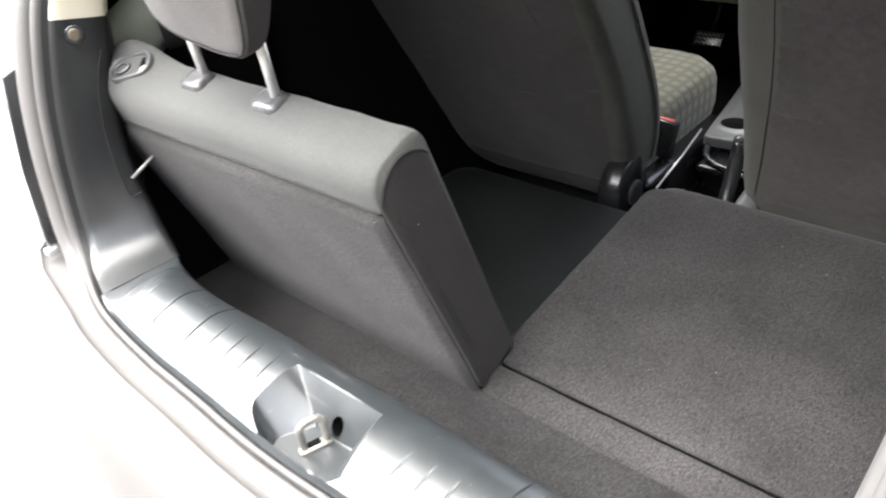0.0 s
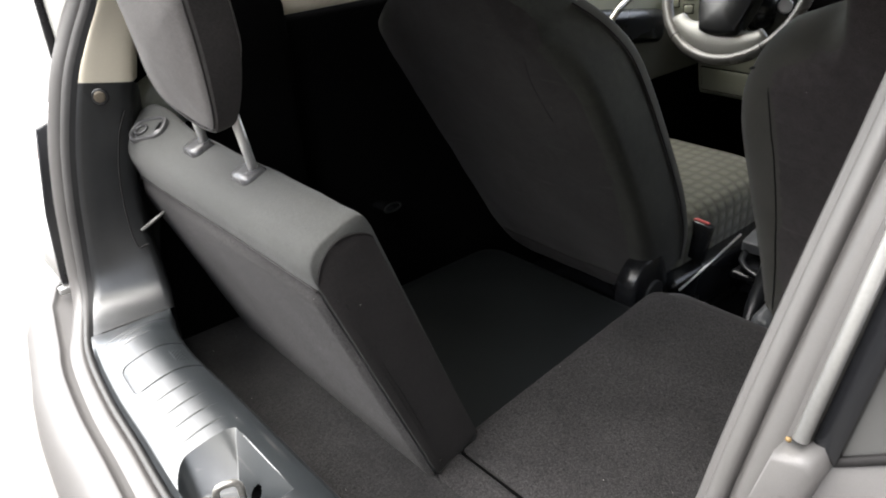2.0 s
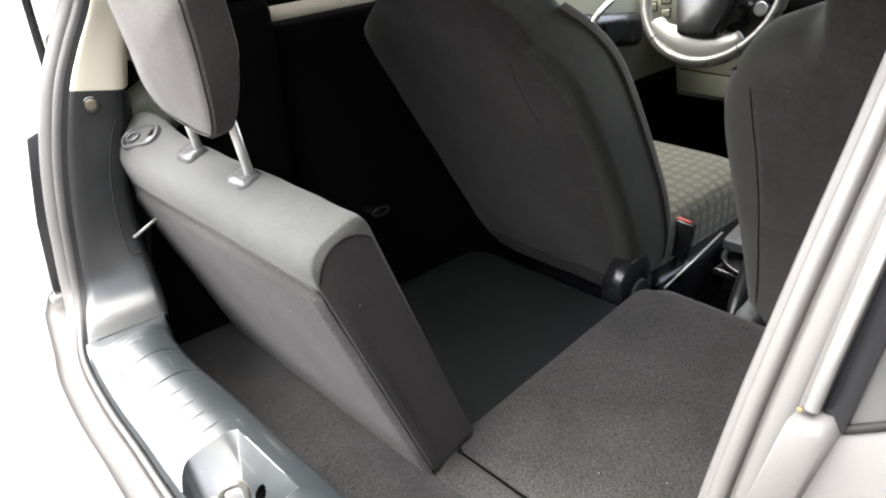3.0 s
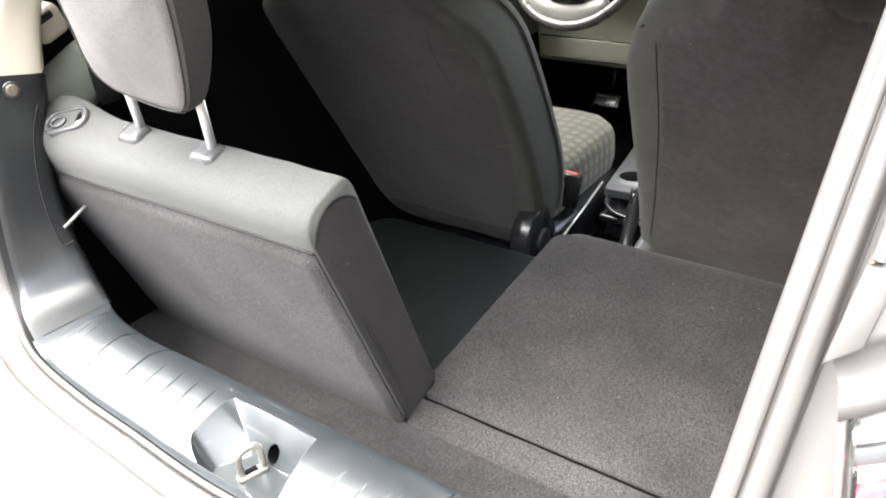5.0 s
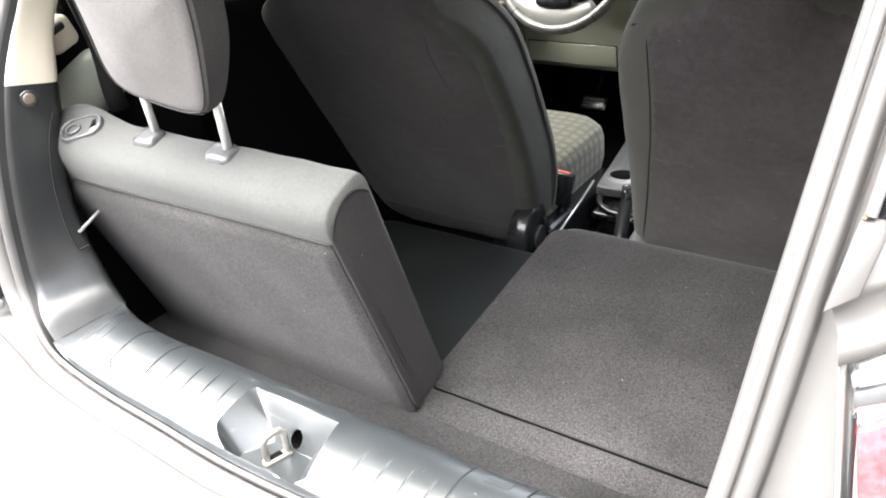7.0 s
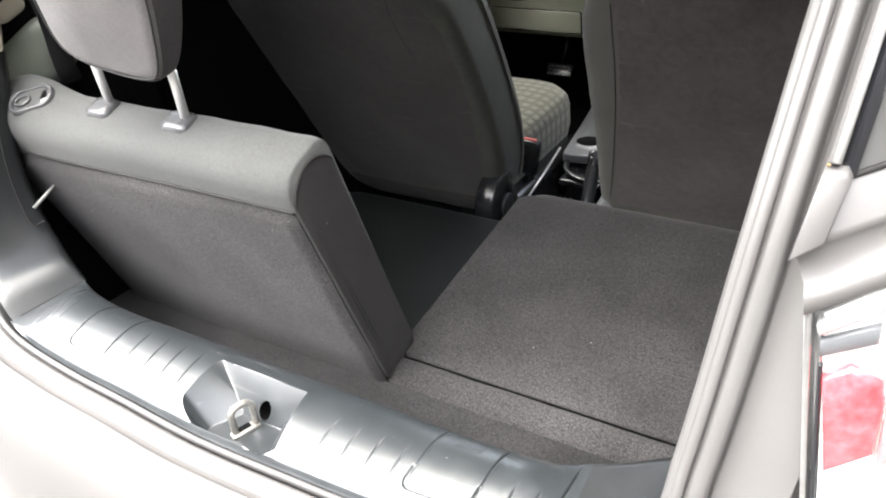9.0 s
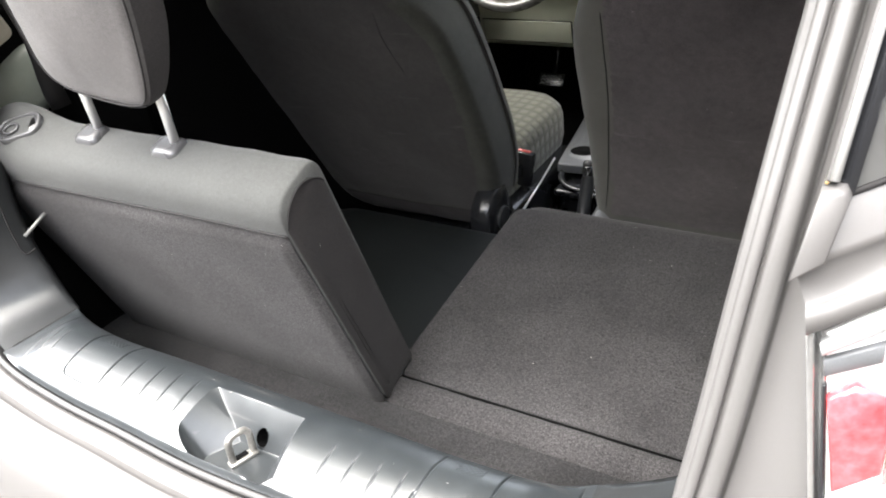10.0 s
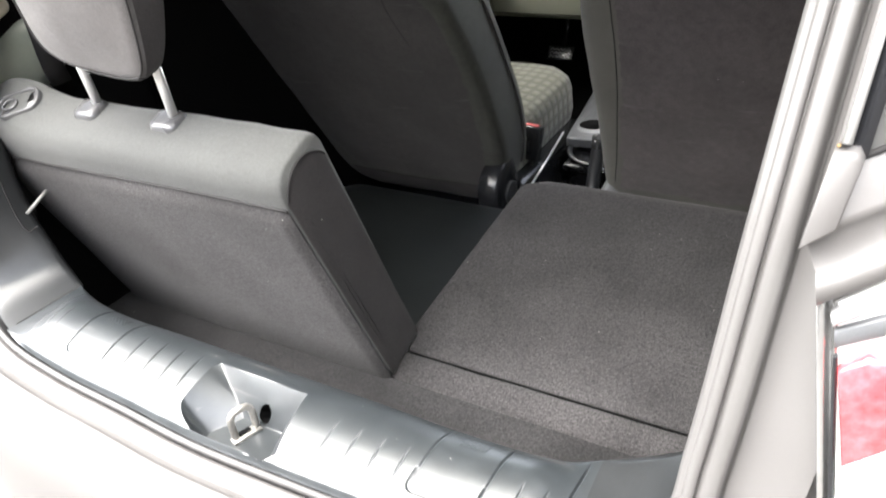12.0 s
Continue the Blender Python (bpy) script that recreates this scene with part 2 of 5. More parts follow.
def rbox(size, bevel=0.01, seg=3, m=Matrix(), bm=None):
    """A box with rounded edges, placed by m."""
    b = bmesh.new()
    bmesh.ops.create_cube(b, size=1, matrix=Matrix.Diagonal((*size, 1)))
    if bevel:
        bmesh.ops.bevel(b, geom=b.edges[:], offset=min(bevel, min(size) * 0.49), segments=seg, profile=0.5, affect="EDGES")
    bmesh.ops.transform(b, matrix=m, verts=b.verts[:])
    if bm is None:
        return b
    me = bpy.data.meshes.new("joined")
    b.to_mesh(me)
    b.free()
    bm.from_mesh(me)
    bpy.data.meshes.remove(me)
    return bm


def rrect(w, h, r, n=6):
    """Points round a rectangle with rounded corners, in the plane, about the origin."""
    pts = []
    for cx, cy, a0 in ((w / 2 - r, h / 2 - r, 0), (-w / 2 + r, h / 2 - r, 90), (-w / 2 + r, -h / 2 + r, 180), (w / 2 - r, -h / 2 + r, 270)):
        for k in range(n + 1):
            a = radians(a0 + 90 * k / n)
            pts.append((cx + r * math.cos(a), cy + r * math.sin(a)))
    return pts


def cyl(r, h, m=Matrix(), sides=32, bevel=0.002, bm=None):
    """A round disc or drum with softened rims; its axis is z, its base at 0."""
    b = min(bevel, r * 0.4, h * 0.45)
    prof = [(0.0, r * 0.5), (0.0, r - b), (b * 0.3, r - b * 0.3), (b, r), (h - b, r), (h - b * 0.3, r - b * 0.3), (h, r - b), (h, r * 0.5)]
    rows = [[m @ Vector((q * math.cos(t), q * math.sin(t), z)) for t in [2 * math.pi * k / sides for k in range(sides)]] for z, q in prof]
    return grid(rows, closed_u=True, cap=True, bm=bm)


def pad(outline, depth, edge, m, crown=0.0, wrinkle=0.0, rings=5, lean=0.0, slim=0.0, wedge=0.0):
    """A cushion: a closed outline in the plane (x, u), thick along w from 0 to depth, with rounded rims and crowned faces; m places (x, w, u)."""
    c = Vector((sum(p[0] for p in outline) / len(outline), sum(p[1] for p in outline) / len(outline)))
    half = min(max(p[0] for p in outline) - c.x, max(p[1] for p in outline) - c.y)
    prof = []
    for k in range(rings + 1):
        f = 0.06 + 0.94 * k / rings
        prof.append((1 - edge / half if k == rings else f * (1 - edge / half), 0.0))
    base = [(s, -crown * (1 - (s / (1 - edge / half)) ** 2)) for s, _ in prof]
    arc = [(1 - edge / half * (1 - math.sin(a)), edge * (1 - math.cos(a))) for a in (radians(22), radians(45), radians(68), radians(90))]
    side = base + arc
    full = side + [(s, depth - w) for s, w in reversed(side)]
    low = min(p[1] for p in outline)
    rows = []
    for s, w in full:
        row = []
        for x, u in outline:
            p = Vector((c.x + (x - c.x) * s, w, c.y + (u - c.y) * s))
            p.y *= 1 - wedge * max(0.0, 1 - (p.z - low) / 0.12) ** 1.5
            p.x = c.x + (p.x - c.x) * (1 - slim * max(0.0, w) / depth)
            p.z -= lean * max(0.0, w)
            if wrinkle:
                p.y += wrinkle * noise.noise((p.x * 9, p.z * 9, w * 5)) + 0.5 * wrinkle * noise.noise((p.x * 27, p.z * 21, 3.1))
            row.append(m @ p)
        rows.append(row)
    return grid(rows, closed_u=True, cap=True)


XC = -0.028  # the car's middle


# ---- ground ----
bm = bmesh.new()
bmesh.ops.create_grid(bm, x_segments=8, y_segments=8, size=400)
ground = part("ground", bm, CONCRETE)
tagged(ground, "grey weathered concrete ground under the parked car", "ground", kind="structure")

# unseen plain walls, added to block light from beside and behind the car
wall = part("light_block_east", rbox((0.25, 14.0, 2.5), 0.02, 2, pose(2.15, -2.5, 1.25)), PLASTER)
tagged(wall, "unseen plain dark wall added to block light beside the car", "wall", kind="structure")
wall = part("light_block_south", rbox((9.0, 0.25, 3.6), 0.02, 2, pose(-2.48, -4.6, 1.8)), PLASTER)
tagged(wall, "unseen plain dark wall added to block light behind the car", "wall", kind="structure")

# ---- the car's shell ----
car = thing("hatchback_car", (XC, 0.9, 0), "grey metallic hatchback seen through its open tailgate", "car")

# line of the tailgate opening: outer rim and inner rim of the lining, from top left round to top right
OUTER = [(-0.585, 0.24, 1.40), (-0.60, 0.17, 1.22), (-0.607, 0.128, 1.14), (-0.609, 0.098, 1.078), (-0.612, 0.068, 0.98), (-0.613, 0.05, 0.89), (-0.612, 0.038, 0.80), (-0.595, 0.025, 0.735), (-0.545, 0.004, 0.706), (-0.44, -0.025, 0.70), (-0.30, -0.041, 0.70), (-0.17, -0.047, 0.70), (XC, -0.054, 0.70)]
OUTER += [(0.12, -0.050, 0.70), (0.25, -0.044, 0.70), (0.39, -0.028, 0.70), (0.475, 0.0, 0.706), (0.515, 0.025, 0.745), (0.527, 0.04, 0.82), (0.537, 0.05, 0.90), (0.546, 0.068, 0.99), (0.554, 0.09, 1.07), (0.562, 0.128, 1.16), (0.570, 0.17, 1.25), (0.585, 0.24, 1.42)]
INNER = [(-0.60, 0.34, 1.40), (-0.612, 0.26, 1.22), (-0.606, 0.213, 1.143), (-0.598, 0.186, 1.061), (-0.594, 0.163, 0.988), (-0.594, 0.147, 0.90), (-0.583, 0.139, 0.82), (-0.555, 0.137, 0.751), (-0.519, 0.130, 0.711), (-0.44, 0.105, 0.702), (-0.33, 0.09, 0.702), (-0.19, 0.092, 0.701), (XC, 0.092, 0.701)]
INNER += [(0.14, 0.092, 0.701), (0.28, 0.09, 0.702), (0.39, 0.100, 0.702), (0.465, 0.14, 0.708), (0.52, 0.165, 0.745), (0.545, 0.165, 0.82), (0.555, 0.165, 0.90), (0.562, 0.175, 0.99), (0.568, 0.19, 1.07), (0.575, 0.215, 1.16), (0.582, 0.26, 1.25), (0.59, 0.34, 1.42)]
outer_line = spline(OUTER, 121)
inner_line = spline(INNER, 121)
SILL_0, SILL_1 = 43, 77  # stations between which the sill plate lies


def lowness(i):
    """1 along the sill, 0 on the pillars, with a soft change in the corners."""
    t = max(0.0, min(1.0, (26 - abs(i - 60)) / 10))
    return t * t * (3 - 2 * t)


def outward(i):
    """The way out of the opening at station i, and the way the rim faces: back on the pillars, up and back on the sill."""
    d = (outer_line[min(120, i + 1)] - outer_line[max(0, i - 1)]).normalized()
    turn = radians(68) * lowness(i)
    back = Vector((0, -math.cos(turn), math.sin(turn)))
    back = (back - back.dot(d) * d).normalized()
    return d.cross(back).normalized(), back


def girth(i):
    """How much wider the seal and rim are on the pillars than on the sill."""
    return 1 + (0.65 if i < 60 else 0.2) * (1 - lowness(i))


def flare(i):
    """How far the seal and rim swing back as they go outwards on the pillars."""
    return (0.7 if i < 60 else 0.0) * (1 - lowness(i))


def shift(i):
    return (0.010 if i < 60 else 0.002) * (1 - lowness(i))


# rubber seal round the opening: a grey bead, and a black base that paints the groove's shade; plain painted metal up
# the right pillar
GROOVE_SHADE = [(0.0004, -0.024), (0.0004, -0.013), (0.0036, -0.010), (0.0041, 0.0002), (0.0050, 0.0010), (0.0050, -0.024)]
BEAD = [(0.0044, -0.016), (0.0044, 0.0010), (0.0052, 0.0055), (0.0072, 0.0076), (0.0079, 0.0072), (0.0086, 0.0078), (0.0115, 0.0055), (0.0124, 0.0), (0.0128, -0.014)]
RIM = [(-0.003, -0.012), (0.0005, -0.003), (0.0036, -0.003), (0.0040, -0.0005), (0.0052, 0.0022), (0.0085, 0.0034), (0.0115, 0.0026), (0.0124, 0.0), (0.0128, -0.014), (0.006, -0.026), (-0.003, -0.024)]


def round_opening(ring, i0, i1):
    rows = []
    for i in range(i0, i1 + 1):
        o, b = outward(i)
        rows.append([outer_line[i] + o * (a * girth(i) - shift(i)) + b * (c * (1 - 0.5 * lowness(i) if c > 0 else 1) + a * flare(i)) for a, c in ring])
    return grid(rows, closed_u=True, cap=True)


strip_bead = part("weatherstrip", round_opening(BEAD, 0, 82), RUBBER, car, "grey rubber seal round the tailgate opening")
part("seal_groove_shade", round_opening(GROOVE_SHADE, 0, 82), SHADE_RUBBER, strip_bead, "rubber base of the seal, groove shade painted black")
part("pillar_rim", round_opening(RIM, 82, 120), PAINT, car, "light grey inner rim of the pillar")

# painted gutter outside the seal, and the rear skin down to the bumper
rows = []
for i, p in enumerate(outer_line):
    o, b = outward(i)
    low = lowness(i)
    pillar = [(0.0130, -0.020), (0.0185, -0.020), (0.0192, -0.002), (0.0215, 0.003), (0.0295, 0.004), (0.0335, 0.0), (0.0365, -0.010), (0.050, -0.012), (0.068, -0.006), (0.080, 0.002)]
    if i > 60:
        pillar[0], pillar[1], pillar[2], pillar[3] = (0.0128, -0.004), (0.0140, -0.004), (0.0144, -0.0005), (0.0180, 0.0024)
        pillar[4], pillar[5], pillar[6], pillar[7], pillar[8] = (0.0255, 0.004), (0.0285, 0.0), (0.0292, -0.016), (0.0316, -0.016), (0.0322, -0.004)
    sill_rim = [(0.0130, -0.013), (0.0150, -0.013), (0.0156, -0.002), (0.0190, 0.001), (0.028, 0.0015), (0.036, 0.001), (0.043, 0.0005), (0.046, -0.001), (0.0475, -0.004), (0.048, -0.012)]
    rows.append([p + o * ((a0 + (a1 - a0) * low) * girth(i) - shift(i)) + b * (c0 + (c1 - c0) * low + (min(a0, 0.0335) - 1.6 * max(0.0, a0 - 0.0335)) * flare(i)) for (a0, c0), (a1, c1) in zip(pillar, sill_rim)])
part("gutter", grid(rows), PAINT, car, "grey painted metal rim round the opening")

# rear bumper below the rim
def rear_skin():
    rows = []
    prof = [(0.00, -0.020), (-0.0400, -0.012), (-0.0470, -0.0085), (-0.0478, -0.0044), (-0.0488, -0.0036), (-0.0505, -0.0034), (-0.058, -0.0038), (-0.076, -0.010), (-0.091, -0.023), (-0.102, -0.046), (-0.108, -0.09), (-0.110, -0.19), (-0.105, -0.32), (-0.075, -0.46)]
    base = [(-0.815, 0.34), (-0.80, 0.20), (-0.765, 0.10), (-0.72, 0.045), (-0.65, 0.018)] + [(p.x, p.y) for p in outer_line[43:78]] + [(0.58, 0.018), (0.66, 0.045), (0.705, 0.10), (0.74, 0.20), (0.755, 0.34)]
    for x, y in base:
        rows.append([(x + 0.06 * (x - XC) * max(0, -dy) * 3, y + dy, 0.70 + dz) for dy, dz in prof])
    return grid(rows)


part("rear_bumper", rear_skin(), PAINT, car, "grey painted rear bumper")


def side_skin(sign):
    """Outer flank, from the gutter round to the side and on to the front."""
    rows = []
    for z in (0.58, 0.64, 0.70, 0.76, 0.82, 0.90, 0.98, 1.03, 1.062) if sign > 0 else (0.72, 0.82, 0.90, 0.98, 1.03, 1.062):
        bulge = 0.02 * math.sin((z - 0.5) * 2.6)
        half = outer_line[:61] if sign < 0 else outer_line[60:]
        near = min(half, key=lambda p: abs(p.z - max(z, 0.80)))
        bx, by = near.x, near.y
        row = [(0.050, 0.05), (0.060, 0.03), (0.072, 0.02), (0.095, 0.02), (0.14, 0.04), (0.175 + bulge, 0.11), (0.20 + bulge, 0.28), (0.215 + bulge, 0.90), (0.20 + bulge, 2.2)]
        rows.append([(bx + sign * x, by + y, z) for x, y in row])
    return grid(rows)


for sign in (-1, 1):
    part("rear_quarter_panel", side_skin(sign), PAINT, car, "grey painted rear quarter panel")

bead = [outer_line[i] + outward(i)[0] * 0.052 + outward(i)[1] * 0.003 for i in range(37, 44)]
part("seam_sealer", tube(spline(bead, 30), [0.0004] + [0.0009 + 0.0003 * math.sin(k * 1.7) for k in range(28)] + [0.0004], 6), SEALER, car, "yellowed seam sealer")

# ---- load sill lining: one moulded plate with a pocket for the catch ----
def sill_plate():
    """A fine moulded skin between the rims, with a sunk pocket, scored lines and two outlined plates."""
    def smooth(a, b, t):
        t = max(0.0, min(1.0, (t - a) / (b - a)))
        return t * t * (3 - 2 * t)
    nx, ny = 1500, 96
    def station(line, q):
        i = min(119, int(q))
        return line[i].lerp(line[i + 1], q - i)
    def tick(x, slant):
        return math.exp(-((x - slant) / 0.0011) ** 2)
    lines = [(-0.440, 0.03, 0.99, 0.0018), (0.412, 0.03, 0.99, 0.0024), (0.255, 0.16, 0.99, 0.0016), (0.334, 0.16, 0.99, 0.0018)]
    lines += [(x, 0.20, 0.74, 0.0014) for x in (-0.418, -0.398, -0.221, -0.183, -0.148, -0.113)] + [(x, 0.18, 0.58, 0.0014) for x in (0.133, 0.167, 0.200, 0.233, 0.368, 0.392)]
    rows = []
    for i in range(nx + 1):
        q = SILL_0 + (SILL_1 - SILL_0) * i / nx
        po, pi = station(outer_line, q), station(inner_line, q)
        row = []
        for j in range(ny + 1):
            v = j / ny
            x = po.x + (pi.x - po.x) * v
            y = po.y + (pi.y - po.y) * v
            z = po.z + (pi.z - po.z) * smooth(0, 1, v)
            # crown: turns down towards both rims
            ends = smooth(0, 0.10, i / nx) * smooth(0, 0.10, 1 - i / nx)
            bow = ((v - 0.60) / 0.60) if v < 0.60 else (v - 0.60) / 0.40
            z += 0.021 * ends * (1 - bow * bow)
            z -= 0.004 * ends * smooth(0.95, 1.0, v)
            z -= 0.006 * ends * (1 - smooth(0.0, 0.045, v))
            # scored lines
            for gx, v0, v1, dep in lines:
                slant = gx + (0.012 if gx < XC else -0.004) * (0.5 - v)
                if v0 < v < v1:
                    z -= 1.25 * dep * tick(x, slant) * smooth(v0, v0 + 0.16, v) * smooth(1 - v1, 1 - v1 + 0.16, 1 - v)
            # outlined plate with a small raised mark
            for cx in (-0.302, 0.294):
                px = x - cx - 0.012 * (0.5 - v) * (1 if cx < XC else -1)
                ex, ey = abs(px) - 0.028, 0.15 * (0.28 - v)
                e = math.hypot(max(ex, 0), max(ey, 0)) + min(max(ex, ey), 0) - 0.012
                if v < 0.40 or cx < XC:
                    z -= 0.0026 * math.exp(-(e / 0.0012) ** 2)
            for cx in (-0.305, 0.295):
                if abs(x - cx) < 0.016 and abs(v - 0.80) < 0.07:
                    z += 0.0010 * (0.5 + 0.5 * math.sin((x - cx) * 900) * math.sin(v * 140))
            # pocket for the catch: steep near wall, sloping far and right walls, a slanting left wall, flat floor
            rim = -0.087 + 0.033 * max(0.0, (-0.016 - y) / 0.028) ** 2 + 0.010 * max(0.0, (y - 0.035) / 0.023) ** 2
            walls = [(x - rim) / (0.032 + 0.018 * max(0.0, min(1.3, (y + 0.036) / 0.050))), (y + 0.047) / 0.009, (0.050 - y) / 0.028, (0.066 + 0.020 * (0.050 - y) / 0.094 - x) / 0.030, ((0.086 - x) + (y + 0.047) - 0.014) / 0.016]
            deep = min(walls)
            if deep > -0.1:
                sunk = z - 0.672 - 0.042 * max(0.0, deep)
                z = min(z, 0.672 + max(0.0, sunk))
            row.append((x, y, z))
        # lip down into the load space
        row += [(pi.x, pi.y + 0.004, pi.z - 0.03), (pi.x, pi.y + 0.006, 0.48)]
        rows.append(row)
    bm = grid(rows)
    # round hole through the pocket's far wall
    hx, hy = HOLE
    inside = [f for f in bm.faces if math.hypot(f.calc_center_median().x - hx, (f.calc_center_median().y - hy) * 1.35) < 0.0095]
    bmesh.ops.delete(bm, geom=inside, context="FACES")
    for e in bm.edges:
        x = e.verts[0].co.x
        if -0.10 < x < 0.092 and len(e.link_faces) == 2 and e.calc_face_angle() > radians(20):
            e.smooth = False
    return bm


HOLE = (0.0068, 0.0258)
sill = thing("load_sill_trim", (XC, 0.02, 0.69), "dark blue-grey moulded plastic load sill cover, scuffed", "sill trim")
part("sill_plate", sill_plate(), SILL_PLASTIC, sill)

# catch: bent steel loop on a small base, with its dark slot
catch = thing("tailgate_striker", (XC, 0.02, 0.665), "worn steel latch loop in the sill pocket", "latch")
loop = [(-0.007 + 0.33 * (y + 0.017), y, z) for y, z in ((-0.017, 0.660), (-0.017, 0.680), (-0.017, 0.702), (-0.0158, 0.708), (-0.0125, 0.7125), (-0.008, 0.714), (-0.003, 0.714), (0.002, 0.714), (0.0065, 0.7125), (0.0098, 0.708), (0.011, 0.702), (0.011, 0.680), (0.011, 0.660))]
part("loop", tube(loop, 0.0046, 12, up=(1, -0.33, 0)), STEEL, catch)
part("base_plate", rbox((0.014, 0.040, 0.006), 0.002, 2, pose(-0.002, -0.004, 0.6735, 0, 0, -18)), STEEL, catch)
part("slot", rbox((0.010, 0.018, 0.004), 0.0018, 2, pose(-0.0045, -0.004, 0.6755, 0, 0, -18)), DARK, catch, "dark slit between the legs")
cup = [[(HOLE[0] + r * math.cos(q), HOLE[1] + dy + 0.74 * r * math.sin(q), z + 0.8 * r * math.sin(q)) for q in [2 * math.pi * k / 24 for k in range(24)]] for r, dy, z in ((0.0112, 0.002, 0.684), (0.0112, 0.020, 0.672), (0.008, 0.030, 0.662))]
part("slot", grid(cup, closed_u=True, cap=False), DARK, catch, "black slot beside the loop")


# ---- corner pillars' lining ----
def lining(i0, i1, sign, mat, name, parent, drop, label=""):
    rows = []
    for i in range(i0, i1 + 1):
        k = i if sign < 0 else 120 - i
        po, pi = outer_line[k], inner_line[k]
        side = Vector((sign, 0, 0)) * min(1.0, (43 - i) / 8)
        mid = po.lerp(pi, 0.5) + side * -0.006
        tuck = shift(k) + 0.002
        if sign > 0:
            po, pi, mid = po + side * 0.024, pi + side * 0.024, mid + side * 0.024
        rows.append([po - side * tuck + Vector((0, 0.004, 0)), po.lerp(pi, 0.05) - side * (tuck + 0.001), po.lerp(pi, 0.14) - side * (tuck + 0.002), po.lerp(pi, 0.3) - side * (tuck + 0.001), mid - side * (tuck - 0.007), po.lerp(pi, 0.75) - side * 0.009, po.lerp(pi, 0.93) - side * 0.004, pi, pi + Vector((sign * 0.02, 0.014, -0.05 * drop)), pi + Vector((sign * 0.05, 0.02, -0.27 * drop)), pi + Vector((sign * 0.06, 0.02, -drop))])
    return part(name, grid(rows), mat, parent, label)


pillar_things = []
for sign in (-1, 1):
    pil = thing("pillar_trim", (XC + sign * 0.6, 0.14, 0.7), "dark grained plastic corner lining with a beige upper cover", "pillar trim", "pillar trims")
    lining(15, 43, sign, LINING_PLASTIC, "lower_cover", pil, 0.22)
    lining(0, 15, sign, TRIM_BEIGE, "upper_cover", pil, 0.0, "beige plastic upper cover")
    pillar_things.append(pil)
pil = pillar_things[0]
cut = [outer_line[i].lerp(inner_line[i], t) + Vector((0.0098, -0.001, 0)) for i, t in ((18, 0.86), (20, 0.78), (23, 0.74), (26, 0.74), (29, 0.76), (31, 0.78), (32, 0.82), (32, 0.90), (32, 0.97))]
part("panel_joint", tube(spline(cut, 40), 0.0012, 6), PIPING, pil, "thin dark joint of an access panel")
meet = []
for k in range(25):
    v = 0.12 + 0.86 * k / 24
    po, pi = outer_line[SILL_0], inner_line[SILL_0]
    meet.append((po.x + (pi.x - po.x) * v, po.y + (pi.y - po.y) * v, po.z + (pi.z - po.z) * v * v * (3 - 2 * v) + 0.0004))
part("panel_joint", tube(meet, [0.0003] + [0.0011] * 23 + [0.0003], 6), PIPING, pil, "thin dark joint against the sill cover")
m = look((-0.5815, 0.1245, 1.052), (0.2, -0.25, 1.10))
part("screw_cap", cyl(0.0095, 0.006, m @ pose(0, 0, 0.002, 180), 24), BRASS, pil, "round brass-coloured screw cap")
part("cap_ring", cyl(0.0138, 0.006, m @ pose(0, 0, 0.0035, 180), 24), BLACK_PLASTIC, pil)

# ---- load floor and dark sides ----
floor_bm = rbox((1.46, 0.42, 0.03), 0.004, 2, pose(XC, 0.20, 0.482))
lf = part("load_floor", floor_bm, CARPET)
tagged(lf, "dark felt carpet on the load floor", "carpet", kind="structure")


# ---- upright rear backrest ----
A = radians(21.4)
back_pose = Matrix.Translation((0, 0.321, 0.497)) @ Euler((A, 0, 0)).to_matrix().to_4x4()  # local: x, forward, up along the back


def rounded_section(corners, n=7):
    """Corner list (f, u, r) to a rounded closed line."""
    out = []
    m = len(corners)
    for i, (f, u, r) in enumerate(corners):
        p = Vector((f, u))
        a = (Vector(corners[i - 1][:2]) - p).normalized()
        b = (Vector(corners[(i + 1) % m][:2]) - p).normalized()
        for k in range(n):
            t = k / (n - 1)
            s = p + a * r * (1 - t) ** 2 + b * r * t ** 2
            out.append(s)
    return out


def upright_body():
    sec = rounded_section([(0.0, 0.0, 0.012), (0.091, -0.01, 0.02), (0.098, 0.499, 0.028), (-0.002, 0.497, 0.042)])
    c = Vector((0.050, 0.245))
    rows = []
    xs = [(-0.690, 0.75), (-0.687, 0.88), (-0.678, 0.955), (-0.66, 0.985), (-0.63, 1.0)] + [(-0.60 + 0.57 * k / 24, 1.0) for k in range(25)] + [(-0.022, 1.0), (-0.012, 0.985), (-0.005, 0.96), (0.0, 0.92)]
    for x, s in xs:
        row = []
        for p in sec:
            q = c + (p - c) * (1 - (1 - s) * 0.35) if x < -0.3 else c + Vector(((p.x - c.x) * (1 - (1 - s) * 0.6), (p.y - c.y) * (1 - (1 - s) * 0.14)))
            xx = x - 0.022 * (1 - q.y / 0.49) * max(0, 1 + x / 0.6)
            q.y += (0.004 + 0.026 * max(0.0, min(1.0, q.x / 0.10))) * math.exp(-((x + 0.585) / 0.070) ** 2) * max(0.0, (q.y - 0.40) / 0.09)
            w = 0.0022 * noise.noise((xx * 9, q.x * 12, q.y * 9)) + 0.001 * noise.noise((xx * 30, q.x * 25, q.y * 22))
            row.append(back_pose @ Vector((xx, q.x + w, q.y + w)))
        rows.append(row)
    return grid(rows, closed_u=True, cap=True)


